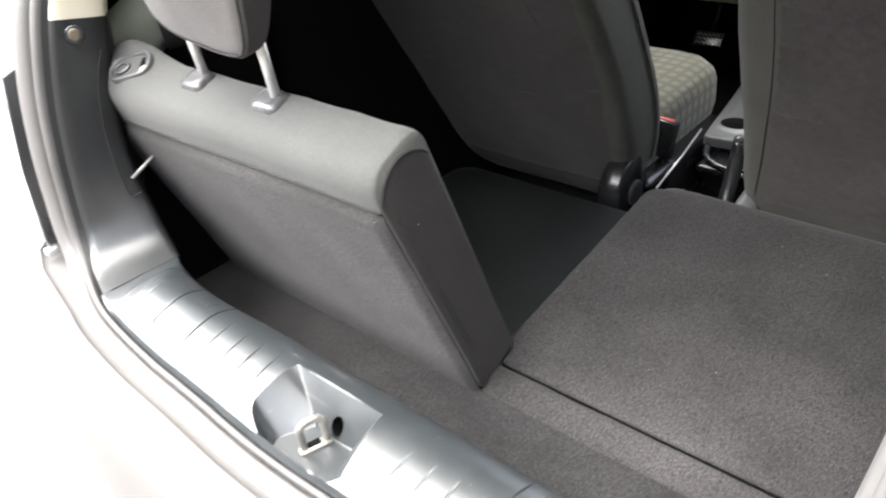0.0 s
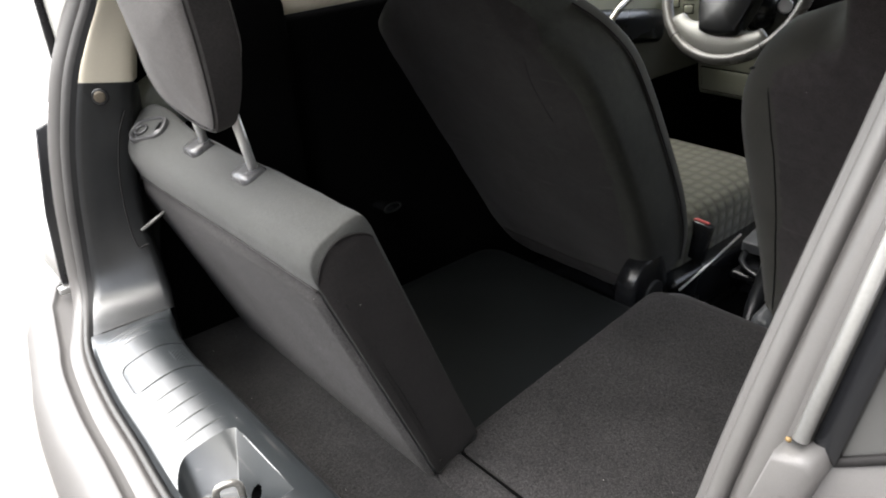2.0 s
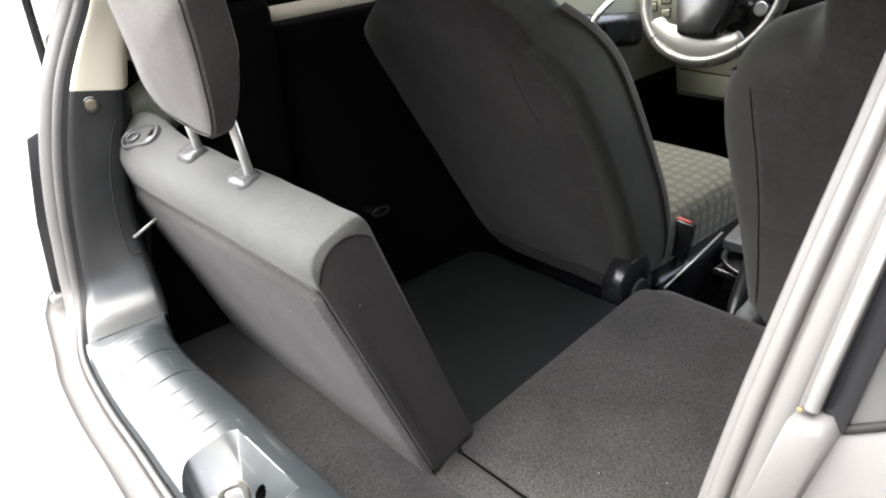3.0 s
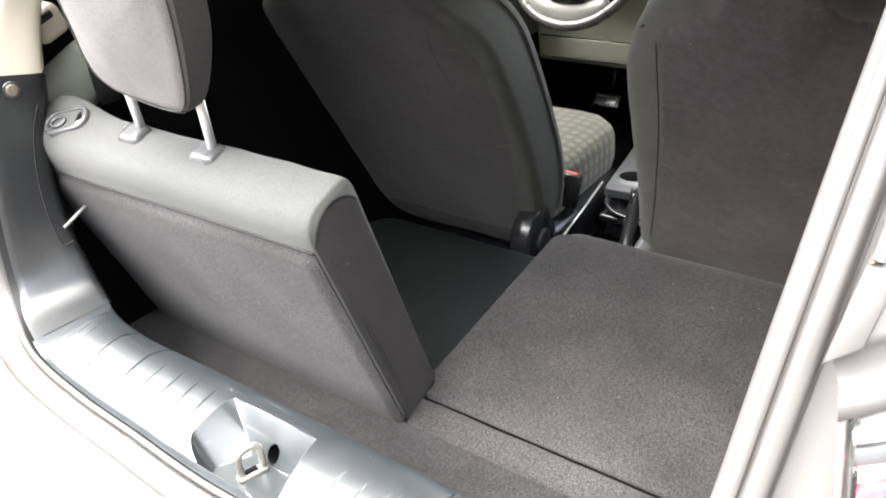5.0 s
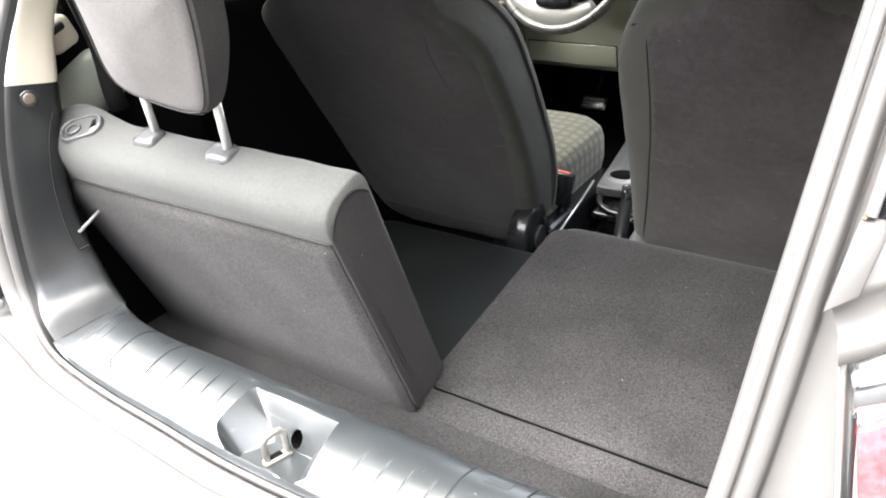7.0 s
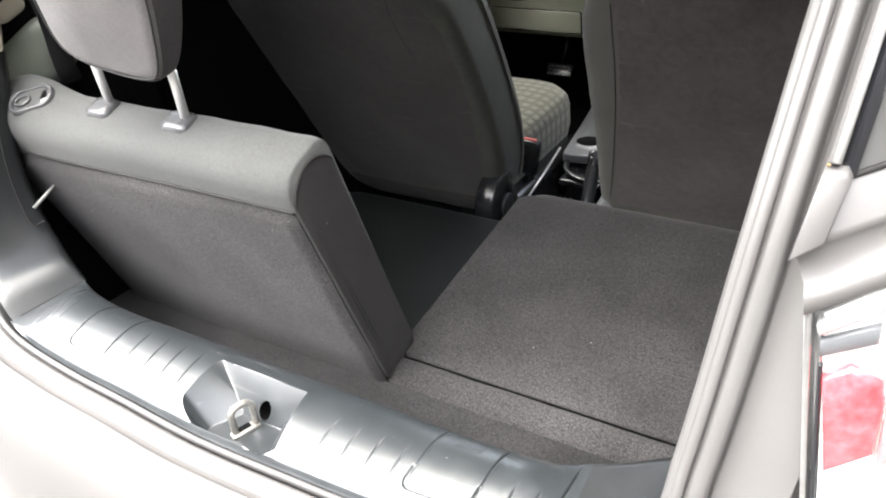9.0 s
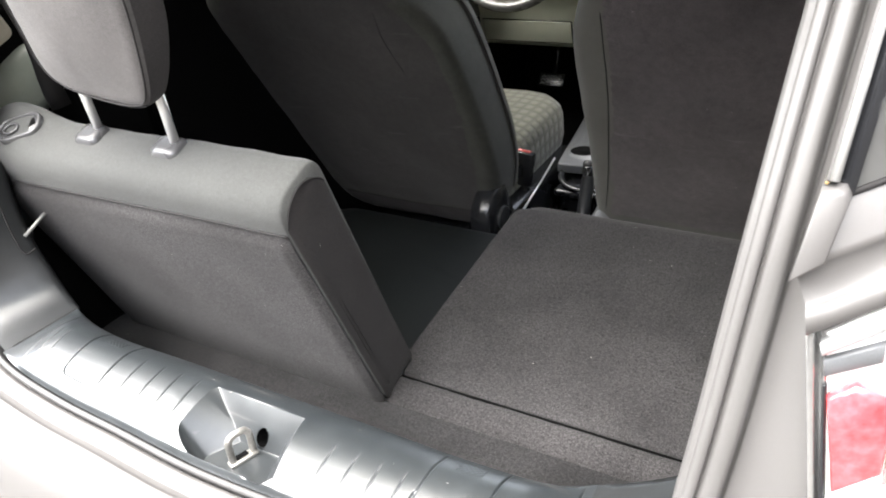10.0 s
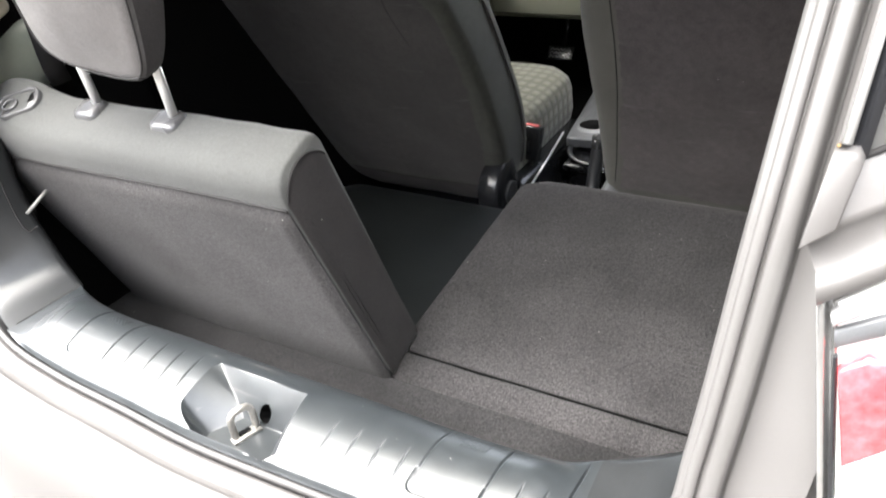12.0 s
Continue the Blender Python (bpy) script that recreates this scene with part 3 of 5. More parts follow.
rb = thing("folding_car_seat", (-0.35, 0.36, 0.49), "upright half of the split rear seat, grey fabric, felt rear", "car seat", "rear seat halves")
part("cover", upright_body(), FABRIC, rb, "dark grey woven fabric cover")


def felt_panel():
    rows = []
    for k in range(49):
        x = -0.672 + 0.668 * k / 48
        top = 0.438 + 0.006 * math.sin((x + 0.35) * 5) - 0.05 * max(0, (-0.60 - x) / 0.07)
        row = []
        for j in range(25):
            u = 0.004 + (top - 0.004) * j / 24
            e = min((x + 0.672), (-0.002 - x), top - u)
            f = -0.0095 + 0.010 * max(0, 1 - e / 0.012) ** 2 + 0.0015 * noise.noise((x * 8, u * 8, 1)) - 0.004 * math.sin(math.pi * j / 24) * math.sin(math.pi * k / 48)
            row.append(back_pose @ Vector((x - 0.022 * (1 - u / 0.49) * max(0, 1 + x / 0.6), f, u)))
        rows.append(row)
    return grid(rows)


part("felt_back", felt_panel(), FELT, rb, "worn dark grey felt with pale lint")


def side_panel():
    rows = []
    for j in range(25):
        row = []
        for k in range(13):
            f = 0.001 + 0.0895 * k / 12
            top = 0.438 + 0.046 * max(0.0, math.sin(math.pi * (0.04 + 0.92 * k / 12))) ** 0.5
            u = 0.012 + (top - 0.012) * j / 24
            e = min(f, 0.092 - f, u - 0.010, top + 0.002 - u)
            x = 0.0030 - 0.022 * (1 - u / 0.49) - 0.004 * max(0, 1 - e / 0.005) ** 2 + 0.0016 * noise.noise((f * 30, u * 12, 4)) + 0.0024 * max(0.0, (u - 0.33) / 0.15) * math.sin(150 * (u + 0.9 * f)) * max(0.0, 1 - abs(f - 0.04) / 0.05)
            row.append(back_pose @ Vector((x, f, u)))
        rows.append(row)
    return grid(rows)


part("side_gusset", side_panel(), GUSSET, rb, "smooth black-brown side panel")
seam = [back_pose @ Vector((-0.003 - 0.022 * (1 - u / 0.49), -0.002 + f, u)) for u, f in [(0.01 + 0.415 * k / 20, 0.006 if k else 0.004) for k in range(21)]]
part("seam", tube(seam, 0.0028, 6), PIPING, rb, "black piped seam")
for f, u1 in ((0.0115, 0.418), (0.0175, 0.405)):
    seam = [back_pose @ Vector((0.0030 - 0.022 * (1 - u / 0.49), f + 0.0012 * math.sin(9 * u), u)) for u in [0.03 + (u1 - 0.03) * k / 24 for k in range(25)]]
    part("seam", tube(seam, 0.0009, 6), PIPING, rb, "dark stitched pleat")
seam = [back_pose @ Vector((-0.665 + 0.66 * k / 40, -0.0035, 0.438 + 0.006 * math.sin((-0.315 + 0.66 * k / 40) * 5) - 0.05 * max(0, (0.065 - 0.66 * k / 40) / 0.07))) for k in range(41)]
part("seam", tube(seam, 0.0018, 6), PIPING, rb)
arch = []
for k in range(25):
    f = 0.002 + 0.088 * k / 24
    u = 0.438 + 0.046 * max(0.0, math.sin(math.pi * (0.04 + 0.92 * k / 24))) ** 0.5
    arch.append(back_pose @ Vector((0.0020 - 0.022 * (1 - u / 0.49), f, u + 0.001)))
part("seam", tube(arch, 0.0016, 6), PIPING, rb)
# head restraint with its two posts
for p0, p1 in (((-0.233, 0.208, 0.980), (-0.2005, 0.178, 1.092)), ((-0.402, 0.212, 0.980), (-0.3725, 0.184, 1.092))):
    part("post", tube([p0, p1], 0.0067, 16), POST, rb, "bright steel head restraint post")
    collar = []
    px = p0[0] - 0.006
    for w, h, r, z in ((0.050, 0.040, 0.012, 0.483), (0.052, 0.042, 0.012, 0.492), (0.046, 0.036, 0.011, 0.500), (0.034, 0.026, 0.010, 0.503), (0.014, 0.014, 0.006, 0.503)):
        collar.append([back_pose @ Vector((px + a, 0.066 + b, z + 0.004)) for a, b in rrect(w, h, r)])
    part("post_collar", grid(collar, closed_u=True, cap=True), COLLAR, rb, "grey plastic collar round the post")
head = spline([(-0.066, 0.010), (0, 0.003), (0.072, 0.006), (0.106, 0.024), (0.122, 0.09), (0.130, 0.17), (0.118, 0.21), (0, 0.225), (-0.105, 0.21), (-0.120, 0.17), (-0.112, 0.09), (-0.100, 0.034)], 60, True)
head_pose = Matrix.Translation((-0.289, 0.146, 1.065)) @ Euler((radians(9), radians(6), radians(0))).to_matrix().to_4x4()
part("headrest", pad([(p.x, p.y) for p in head], 0.066, 0.022, head_pose, 0.014, 0.0025, wedge=0.55), FABRIC_HEAD, rb, "grey fabric head restraint")
line = [head_pose @ Vector((p.x * 0.965, 0.0058 * (1 - 0.55 * max(0.0, 1 - (p.y - 0.003) / 0.12) ** 1.5), 0.11 + (p.y - 0.11) * 0.970)) for p in head]
side_band = []
for w, f in ((0.010, 1.0015), (0.018, 1.004), (0.033, 1.005), (0.048, 1.004), (0.056, 1.0015)):
    side_band.append([head_pose @ Vector((p.x * f + (0.0012 if p.x > 0 else -0.0012), w * (1 - 0.55 * max(0.0, 1 - (p.y - 0.003) / 0.12) ** 1.5), 0.11 + (p.y - 0.11) * f)) for p in head])
part("headrest_side", grid(side_band, closed_u=True), GUSSET, rb, "darker fabric band round the side")
part("headrest_seam", tube(line, 0.0013, 6, closed=True), PIPING, rb)

# release lever bezel at the outer end
bez = back_pose @ pose(-0.553, 0.046, 0.5130, 15, -1, 32)
rows = []
for w, h, r, z in ((0.080, 0.046, 0.021, -0.010), (0.079, 0.045, 0.021, 0.000), (0.076, 0.042, 0.020, 0.0022), (0.070, 0.036, 0.017, 0.0022), (0.067, 0.033, 0.016, 0.0005), (0.065, 0.031, 0.015, -0.006)):
    rows.append([bez @ Vector((a, b, z)) for a, b in rrect(w, h, r)])
lev = part("release_bezel", grid(rows, closed_u=True), COLLAR, rb, "dark plastic release lever surround")
oval = [bez @ Vector((-0.014 + 0.0125 * math.cos(q), 0.0085 * math.sin(q), 0.0005)) for q in [2 * math.pi * k / 24 for k in range(24)]]
part("lever", tube(oval, 0.0026, 8, closed=True), COLLAR, lev, "small oval pull ring")
part("lever_plate", rbox((0.066, 0.032, 0.012), 0.001, 1, bez @ pose(0, 0, -0.0085)), COLLAR, lev)
# Solid black block in place of the shaded recess.
part("lever_well", rbox((0.024, 0.017, 0.004), 0.0018, 2, bez @ pose(0.016, 0.002, -0.0040, 0, 0, 12)), DARK, lev, "finger well, its shade painted as a black block")

# ---- folded rear backrest ----
fb = thing("folding_car_seat", (0.23, 0.63, 0.50), "folded-down half of the rear seat with dark felt on top", "car seat", "rear seat halves")
FS = math.atan2(0.072, 0.530)
fold_pose = Matrix.Translation((-0.040, 0.371, 0.5235)) @ Euler((FS, 0, 0)).to_matrix().to_4x4()


def fold_panel(x0, x1, y0, y1, r, lift, thick, edge, sag=0.003):
    out = [(x0 + (x1 - x0) / 2 + a, y0 + (y1 - y0) / 2 + b) for a, b in rrect(x1 - x0, y1 - y0, r, 8)]
    m = fold_pose @ Matrix.Translation((0, 0, lift)) @ Matrix(((1, 0, 0, 0), (0, 0, 1, 0), (0, -1, 0, 0), (0, 0, 0, 1)))
    return pad(out, thick, edge, m, sag, 0.0012, 10)


part("felt_panel", fold_panel(-0.002, 0.560, 0.0, 0.520, 0.03, 0.0, 0.012, 0.005), FELT, fb, "dark grey felt panel with pale lint")
part("cover", fold_panel(-0.004, 0.565, 0.004, 0.560, 0.045, -0.008, 0.10, 0.03), FABRIC_SIDE, fb, "black fabric edge below the felt")
rows = []
for k in range(61):
    x = -0.034 + 0.560 * k / 60
    w = 0.0016 * noise.noise((x * 11, 0.3, 0)) + 0.0008 * noise.noise((x * 37, 0.9, 0))
    line = [(0.316, 0.488), (0.3185, 0.4975), (0.323, 0.5035), (0.332, 0.5105), (0.343, 0.5165), (0.354, 0.5205), (0.3615, 0.5210), (0.3642, 0.5185), (0.3652, 0.511), (0.366, 0.50)]
    slope = 0.008 * max(0.0, 1 - k / 2) ** 2
    rows.append([(x, y + slope, z + w * (0 if j in (0, 9) else 1)) for j, (y, z) in enumerate(line)])
part("hinge_flap", grid(rows), FELT, fb, "felt flap over the hinge")

part("seam", tube([(-0.036 + 0.545 * k / 20, 0.3678, 0.5165) for k in range(21)], 0.0024, 6), DARK, fb, "black gap along the hinge")
bm = rbox((0.006, 0.005, 0.005), 0.002, 2, pose(-0.037, 0.3675, 0.5235, 10, 0, 20))
for k in range(5):
    tube([(-0.038 + 0.002 * k, 0.366, 0.524), (-0.041 + 0.0035 * k, 0.362 - 0.001 * (k % 3), 0.5275 + 0.001 * (k % 2))], [0.0006, 0.0002], 4, bm=bm)
part("clip", bm, STEEL, fb, "small pale frayed thread ends at the corner")

# ---- rear bench cushion ----
bench = thing("rear_seat_cushion", (-0.1, 0.7, 0.25), "black vinyl-like rear bench cushion", "seat cushion")
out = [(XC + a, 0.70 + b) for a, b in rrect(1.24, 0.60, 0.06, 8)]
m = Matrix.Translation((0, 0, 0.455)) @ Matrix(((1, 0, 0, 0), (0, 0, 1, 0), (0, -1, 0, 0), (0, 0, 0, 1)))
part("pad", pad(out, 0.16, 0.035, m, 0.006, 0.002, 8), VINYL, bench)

# ---- front seats ----
RECLINE = 29.0


def back_surface(outline, crown, edge, wrinkle):
    """Depth of a cushion's crowned face at (x, u), as pad() makes it."""
    c = Vector((sum(p[0] for p in outline) / len(outline), sum(p[1] for p in outline) / len(outline)))
    half = min(max(p[0] for p in outline) - c.x, max(p[1] for p in outline) - c.y)
    rim = 1 - edge / half
    polar = sorted((math.atan2(u - c.y, x - c.x), math.hypot(x - c.x, u - c.y)) for x, u in outline)
    polar = [(polar[-1][0] - 2 * math.pi, polar[-1][1])] + polar + [(polar[0][0] + 2 * math.pi, polar[0][1])]
    def depth(x, u):
        a, d = math.atan2(u - c.y, x - c.x), math.hypot(x - c.x, u - c.y)
        k = max(i for i in range(len(polar) - 1) if polar[i][0] <= a)
        f = (a - polar[k][0]) / max(1e-6, polar[k + 1][0] - polar[k][0])
        s = d / (polar[k][1] + f * (polar[k + 1][1] - polar[k][1]))
        if s < rim:
            w = -crown * (1 - (s / rim) ** 2)
        else:
            w = edge * (1 - math.sqrt(max(0.0, 1 - min(1.0, (s - rim) / (1 - rim)) ** 2)))
        return w + wrinkle * noise.noise((x * 9, u * 9, w * 5)) + 0.5 * wrinkle * noise.noise((x * 27, u * 21, 3.1))
    return depth


def front_seat(name, at_x, at_y, label, panels, outline_half, other_half=None, cushion_w=0.50, cushion_dx=0.0, depth=0.17, edge=0.07, lean=0.0, slim=0.0, seams={}, stitch=(), cloth=FABRIC_OLIVE):
    """A bucket seat: reclined backrest with seams, cushion, hinge cover and, where seen, its belt buckle."""
    seat = thing(name, (at_x, at_y + 0.3, 0.25), label, "car seat", "front seats")
    bp = Matrix.Translation((at_x, at_y, 0.459)) @ Euler((radians(RECLINE), 0, 0)).to_matrix().to_4x4()
    pts = outline_half + [(-x, u) for x, u in (other_half or outline_half)[-2:0:-1]]
    out = [(p.x, p.y) for p in spline([(x, u, 0) for x, u in pts], 96, True)]
    part("backrest", pad(out, depth, edge, bp, 0.014, 0.004, 10, lean, slim), cloth, seat)
    skin = back_surface(out, 0.014, edge, 0.004)
    for name_, tone, words, left, right in panels:
        rows = []
        l, r = spline([(x, u, 0) for x, u in left], 40), spline([(x, u, 0) for x, u in right], 40)
        for j in range(40):
            row = []
            for k in range(25):
                p = l[j].lerp(r[j], k / 24)
                e = min(j, 39 - j, k, 24 - k)
                row.append(bp @ Vector((p.x, skin(p.x, p.y) - (0.0012 if e else -0.0015), p.y)))
            rows.append(row)
        part(name_, grid(rows), tone, seat, words)
        for side, j0, j1 in seams.get(name_, ()):
            run = (l if side < 0 else r)[j0:j1]
            part("seam", tube([bp @ Vector((p.x, skin(p.x, p.y) - 0.0006, p.y)) for p in run], [0.0003] + [0.0010] * (len(run) - 2) + [0.0003], 6), PIPING, seat)
    if stitch:
        run = spline([(x, u, 0) for x, u in stitch], 24)
        part("seam", tube([bp @ Vector((p.x, skin(p.x, p.y) - 0.0012, p.y)) for p in run], [0.0003] + [0.0008] * 22 + [0.0003], 6), PIPING, seat)
    c = [(a, b) for a, b in rrect(cushion_w, 0.60, 0.12, 8)]
    cm = Matrix.Translation((at_x + cushion_dx, at_y + 0.38, 0.53)) @ Euler((radians(4), 0, 0)).to_matrix().to_4x4() @ Matrix(((1, 0, 0, 0), (0, 0, 1, 0), (0, -1, 0, 0), (0, 0, 0, 1)))
    part("cushion", pad(c, 0.19, 0.06, cm, 0.012, 0.003, 8), DIMPLED, seat, "olive-grey cushion with a dimpled pattern")
    part("seat_base", rbox((0.42, 0.48, 0.12), 0.02, 3, pose(at_x, at_y + 0.36, 0.33)), BLACK_PLASTIC, seat)
    for s in (-1, 1):
        part("rail", rbox((0.03, 0.62, 0.04), 0.006, 2, pose(at_x + s * 0.19, at_y + 0.34, 0.25)), BLACK_PLASTIC, seat)
    return seat, bp


def dimpled():
    """Olive fabric with a grid of soft raised lozenges."""
    m = material("dimpled_olive_fabric", (0.108, 0.108, 0.084), 0.9, grain=900, bump=0.3, vary=0.15, stain=6, stain_amount=0.12, spec=0.2, sheen=0.3)
    n, l = m.node_tree.nodes, m.node_tree.links
    co = n.new("ShaderNodeTexCoord")
    sep = n.new("ShaderNodeSeparateXYZ")
    l.new(co.outputs["Object"], sep.inputs[0])
    waves = []
    for axis in (0, 1):
        across = sep.outputs[1]
        if axis == 0:
            fold = n.new("ShaderNodeMath")
            fold.operation = "SUBTRACT"
            l.new(sep.outputs[0], fold.inputs[0])
            l.new(sep.outputs[2], fold.inputs[1])
            across = fold.outputs[0]
        mu = n.new("ShaderNodeMath")
        mu.operation = "MULTIPLY"
        mu.inputs[1].default_value = 88.0
        l.new(across, mu.inputs[0])
        si = n.new("ShaderNodeMath")
        si.operation = "SINE"
        l.new(mu.outputs[0], si.inputs[0])
        ab = n.new("ShaderNodeMath")
        ab.operation = "ABSOLUTE"
        l.new(si.outputs[0], ab.inputs[0])
        waves.append(ab)
    pr = n.new("ShaderNodeMath")
    pr.operation = "MULTIPLY"
    l.new(waves[0].outputs[0], pr.inputs[0])
    l.new(waves[1].outputs[0], pr.inputs[1])
    mix = n.new("ShaderNodeMix")
    mix.data_type, mix.blend_type = "RGBA", "MULTIPLY"
    mix.inputs["Factor"].default_value = 1.0
    mr = n.new("ShaderNodeMapRange")
    mr.inputs["From Min"].default_value, mr.inputs["From Max"].default_value = 0.25, 0.80
    mr.inputs["To Min"].default_value, mr.inputs["To Max"].default_value = 0.78, 1.18
    l.new(pr.outputs[0], mr.inputs["Value"])
    b = n["Principled BSDF"]
    src = b.inputs["Base Color"].links[0].from_socket
    l.new(src, mix.inputs["A"])
    l.new(mr.outputs[0], mix.inputs["B"])
    l.new(mix.outputs["Result"], b.inputs["Base Color"])
    bp2 = n.new("ShaderNodeBump")
    bp2.inputs["Strength"].default_value, bp2.inputs["Distance"].default_value = 0.5, 0.004
    l.new(pr.outputs[0], bp2.inputs["Height"])
    l.new(b.inputs["Normal"].links[0].from_socket, bp2.inputs["Normal"])
    l.new(bp2.outputs[0], b.inputs["Normal"])
    return m


DIMPLED = dimpled()
DRIVER_INNER = [(0.0, -0.135), (0.13, -0.132), (0.195, -0.06), (0.240, 0.06), (0.268, 0.20), (0.278, 0.36), (0.280, 0.52), (0.268, 0.605), (0.225, 0.665), (0.165, 0.705), (0.135, 0.78), (0.11, 0.92), (0.0, 0.96)]
DRIVER_HALF = [(0.0, -0.135), (0.24, -0.135), (0.320, -0.06), (0.345, 0.20), (0.362, 0.42), (0.365, 0.58), (0.335, 0.655), (0.27, 0.71), (0.21, 0.755), (0.18, 0.84), (0.14, 0.92), (0.0, 0.96)]
PASS_HALF = [(0.0, -0.125), (0.26, -0.125), (0.328, -0.06), (0.307, 0.20), (0.293, 0.39), (0.284, 0.51), (0.268, 0.59), (0.230, 0.665), (0.17, 0.702), (0.12, 0.725), (0.09, 0.77), (0.075, 0.85), (0.06, 0.94), (0.0, 0.96)]
SEAM_1 = [(0.155, 0.495), (0.146, 0.55), (0.142, 0.60), (0.145, 0.655)]
SEAM_2 = [(0.170, -0.03), (0.208, 0.10), (0.238, 0.276), (0.256, 0.44), (0.256, 0.56), (0.205, 0.655), (0.125, 0.78), (0.085, 0.90)]
DRIVER_LEFT = [(-0.25, -0.03), (-0.306, 0.10), (-0.322, 0.276), (-0.330, 0.485), (-0.325, 0.60), (-0.235, 0.70), (-0.165, 0.80), (-0.12, 0.90)]
PASS_LEFT = [(-0.286, 0.01), (-0.262, 0.12), (-0.238, 0.25), (-0.212, 0.41), (-0.200, 0.52), (-0.192, 0.62), (-0.185, 0.67), (-0.13, 0.705), (-0.078, 0.745), (-0.050, 0.88)]
PASS_RIGHT = [(-x, u) for x, u in PASS_LEFT]
# The driver backrest takes the darkened fabrics, with its shade painted in.
driver, dbp = front_seat("driver_seat", -0.425, 1.095, "driver seat in fabric darkened by painted shade, with dimpled olive cushion", [("back_panel", FABRIC_FRONT_SHADED, "brown-grey panel darkened by painted shade, slightly creased", DRIVER_LEFT, SEAM_2), ("skirt", GUSSET, "black skirt below the panel", [(-0.290, -0.032), (-0.12, -0.036), (0.03, -0.034), (0.165, -0.030)], [(-0.275, -0.112), (-0.12, -0.118), (0.02, -0.116), (0.140, -0.108)])], DRIVER_INNER, DRIVER_HALF, 0.47, -0.075, 0.17, 0.032, 0.35, 0.10, stitch=SEAM_1, cloth=FABRIC_OLIVE_SHADED)
passenger, pbp = front_seat("passenger_seat", 0.355, 1.139, "dark grey fabric front passenger seat, scuffed back", [("back_panel", FABRIC_FRONT, "dark brown-grey panel, scuffed", PASS_LEFT, PASS_RIGHT), ("skirt", GUSSET, "black skirt below the panel", [(-0.262, -0.030), (-0.09, -0.034), (0.09, -0.034), (0.262, -0.030)], [(-0.240, -0.105), (-0.08, -0.110), (0.08, -0.110), (0.240, -0.105)])], PASS_HALF, seams={"back_panel": ((-1, 1, 25), (1, 1, 25))})
rim = [(p.x, p.y) for p in spline([(x, u, 0) for x, u in DRIVER_INNER[2:10]], 40)]
part("edge_piping", tube([dbp @ Vector((x * 0.918 + 0.0015, 0.142, u - 0.35 * 0.142)) for x, u in rim], 0.0022, 6), FABRIC_SIDE, driver, "dark piping along the bolster")
front_edge = [[dbp @ Vector((x * (1 - 0.10 * w / 0.17) * (1 - inset) + 0.0012, w, u - 0.35 * w)) for x, u in rim] for w, inset in ((0.138, 0.002), (0.140, 0.0), (0.148, -0.004), (0.158, -0.003), (0.166, 0.006), (0.172, 0.03))]
part("front_edge", grid(front_edge), FABRIC_OLIVE, driver, "olive-grey fabric of the seat's front side")
tear = [pbp @ Vector((-0.214 + 0.010 * k / 4, 0.004 + 0.001 * math.sin(k), 0.682 + 0.0012 * k)) for k in range(5)]
part("tear", tube(tear, [0.0008, 0.002, 0.0024, 0.0018, 0.0006], 6), PIPING, passenger, "small dark tear at the seam's end")

# hinge cover at the driver seat's inner side
rc = []
for w, s in ((0.0, 0.85), (0.008, 1.0), (0.050, 1.0), (0.058, 0.86), (0.060, 0.4)):
    rc.append([(-0.245 + w, 1.075 + s * y, 0.455 + s * z) for y, z in [(p.x, p.y) for p in spline([(-0.055, -0.06, 0), (-0.060, 0.01, 0), (-0.030, 0.055, 0), (0.02, 0.075, 0), (0.055, 0.05, 0), (0.075, -0.02, 0), (0.07, -0.09, 0), (0.0, -0.10, 0)], 32, True)]])
part("hinge_cover", grid(rc, closed_u=True, cap=True), BLACK_PLASTIC, driver, "glossy black hinge cover")
part("hinge_cap", cyl(0.030, 0.008, pose(-0.187, 1.085, 0.44, 0, 90, 0), 28, 0.003), TRIM_DARK, driver, "round dark cap")
# belt buckle
bk = thing("belt_buckle", (-0.262, 1.38, 0.36), "black seat belt buckle with a red release button", "seat belt buckle")
bm = rbox((0.054, 0.026, 0.098), 0.007, 3, pose(-0.252, 1.362, 0.446, -14, 4, 0))
part("housing", bm, BLACK_PLASTIC, bk)
part("release_button", rbox((0.040, 0.018, 0.006), 0.0025, 2, pose(-0.255, 1.374, 0.495, -14, 4, 0)), RED_PLASTIC, bk, "red release button")
part("stalk", tube([(-0.246, 1.345, 0.40), (-0.235, 1.31, 0.33), (-0.225, 1.29, 0.27)], 0.009, 10), BLACK_PLASTIC, bk)
part("side_cover", rbox((0.05, 0.16, 0.09), 0.02, 4, pose(0.055, 1.20, 0.43, 12, 0, 0)), GREY_PLASTIC, passenger, "pale grey plastic cover at the seat's foot")
part("rail_edge", tube([(-0.172, 1.17, 0.415), (-0.195, 1.35, 0.42), (-0.222, 1.51, 0.42)], 0.0030, 8), POST, driver, "bright steel seat rail edge")

# ---- centre console, hand brake ----
console = thing("centre_console", (-0.12, 1.70, 0.25), "grey plastic centre console with a cup holder", "console")
CUP = Vector((-0.156, 1.580))


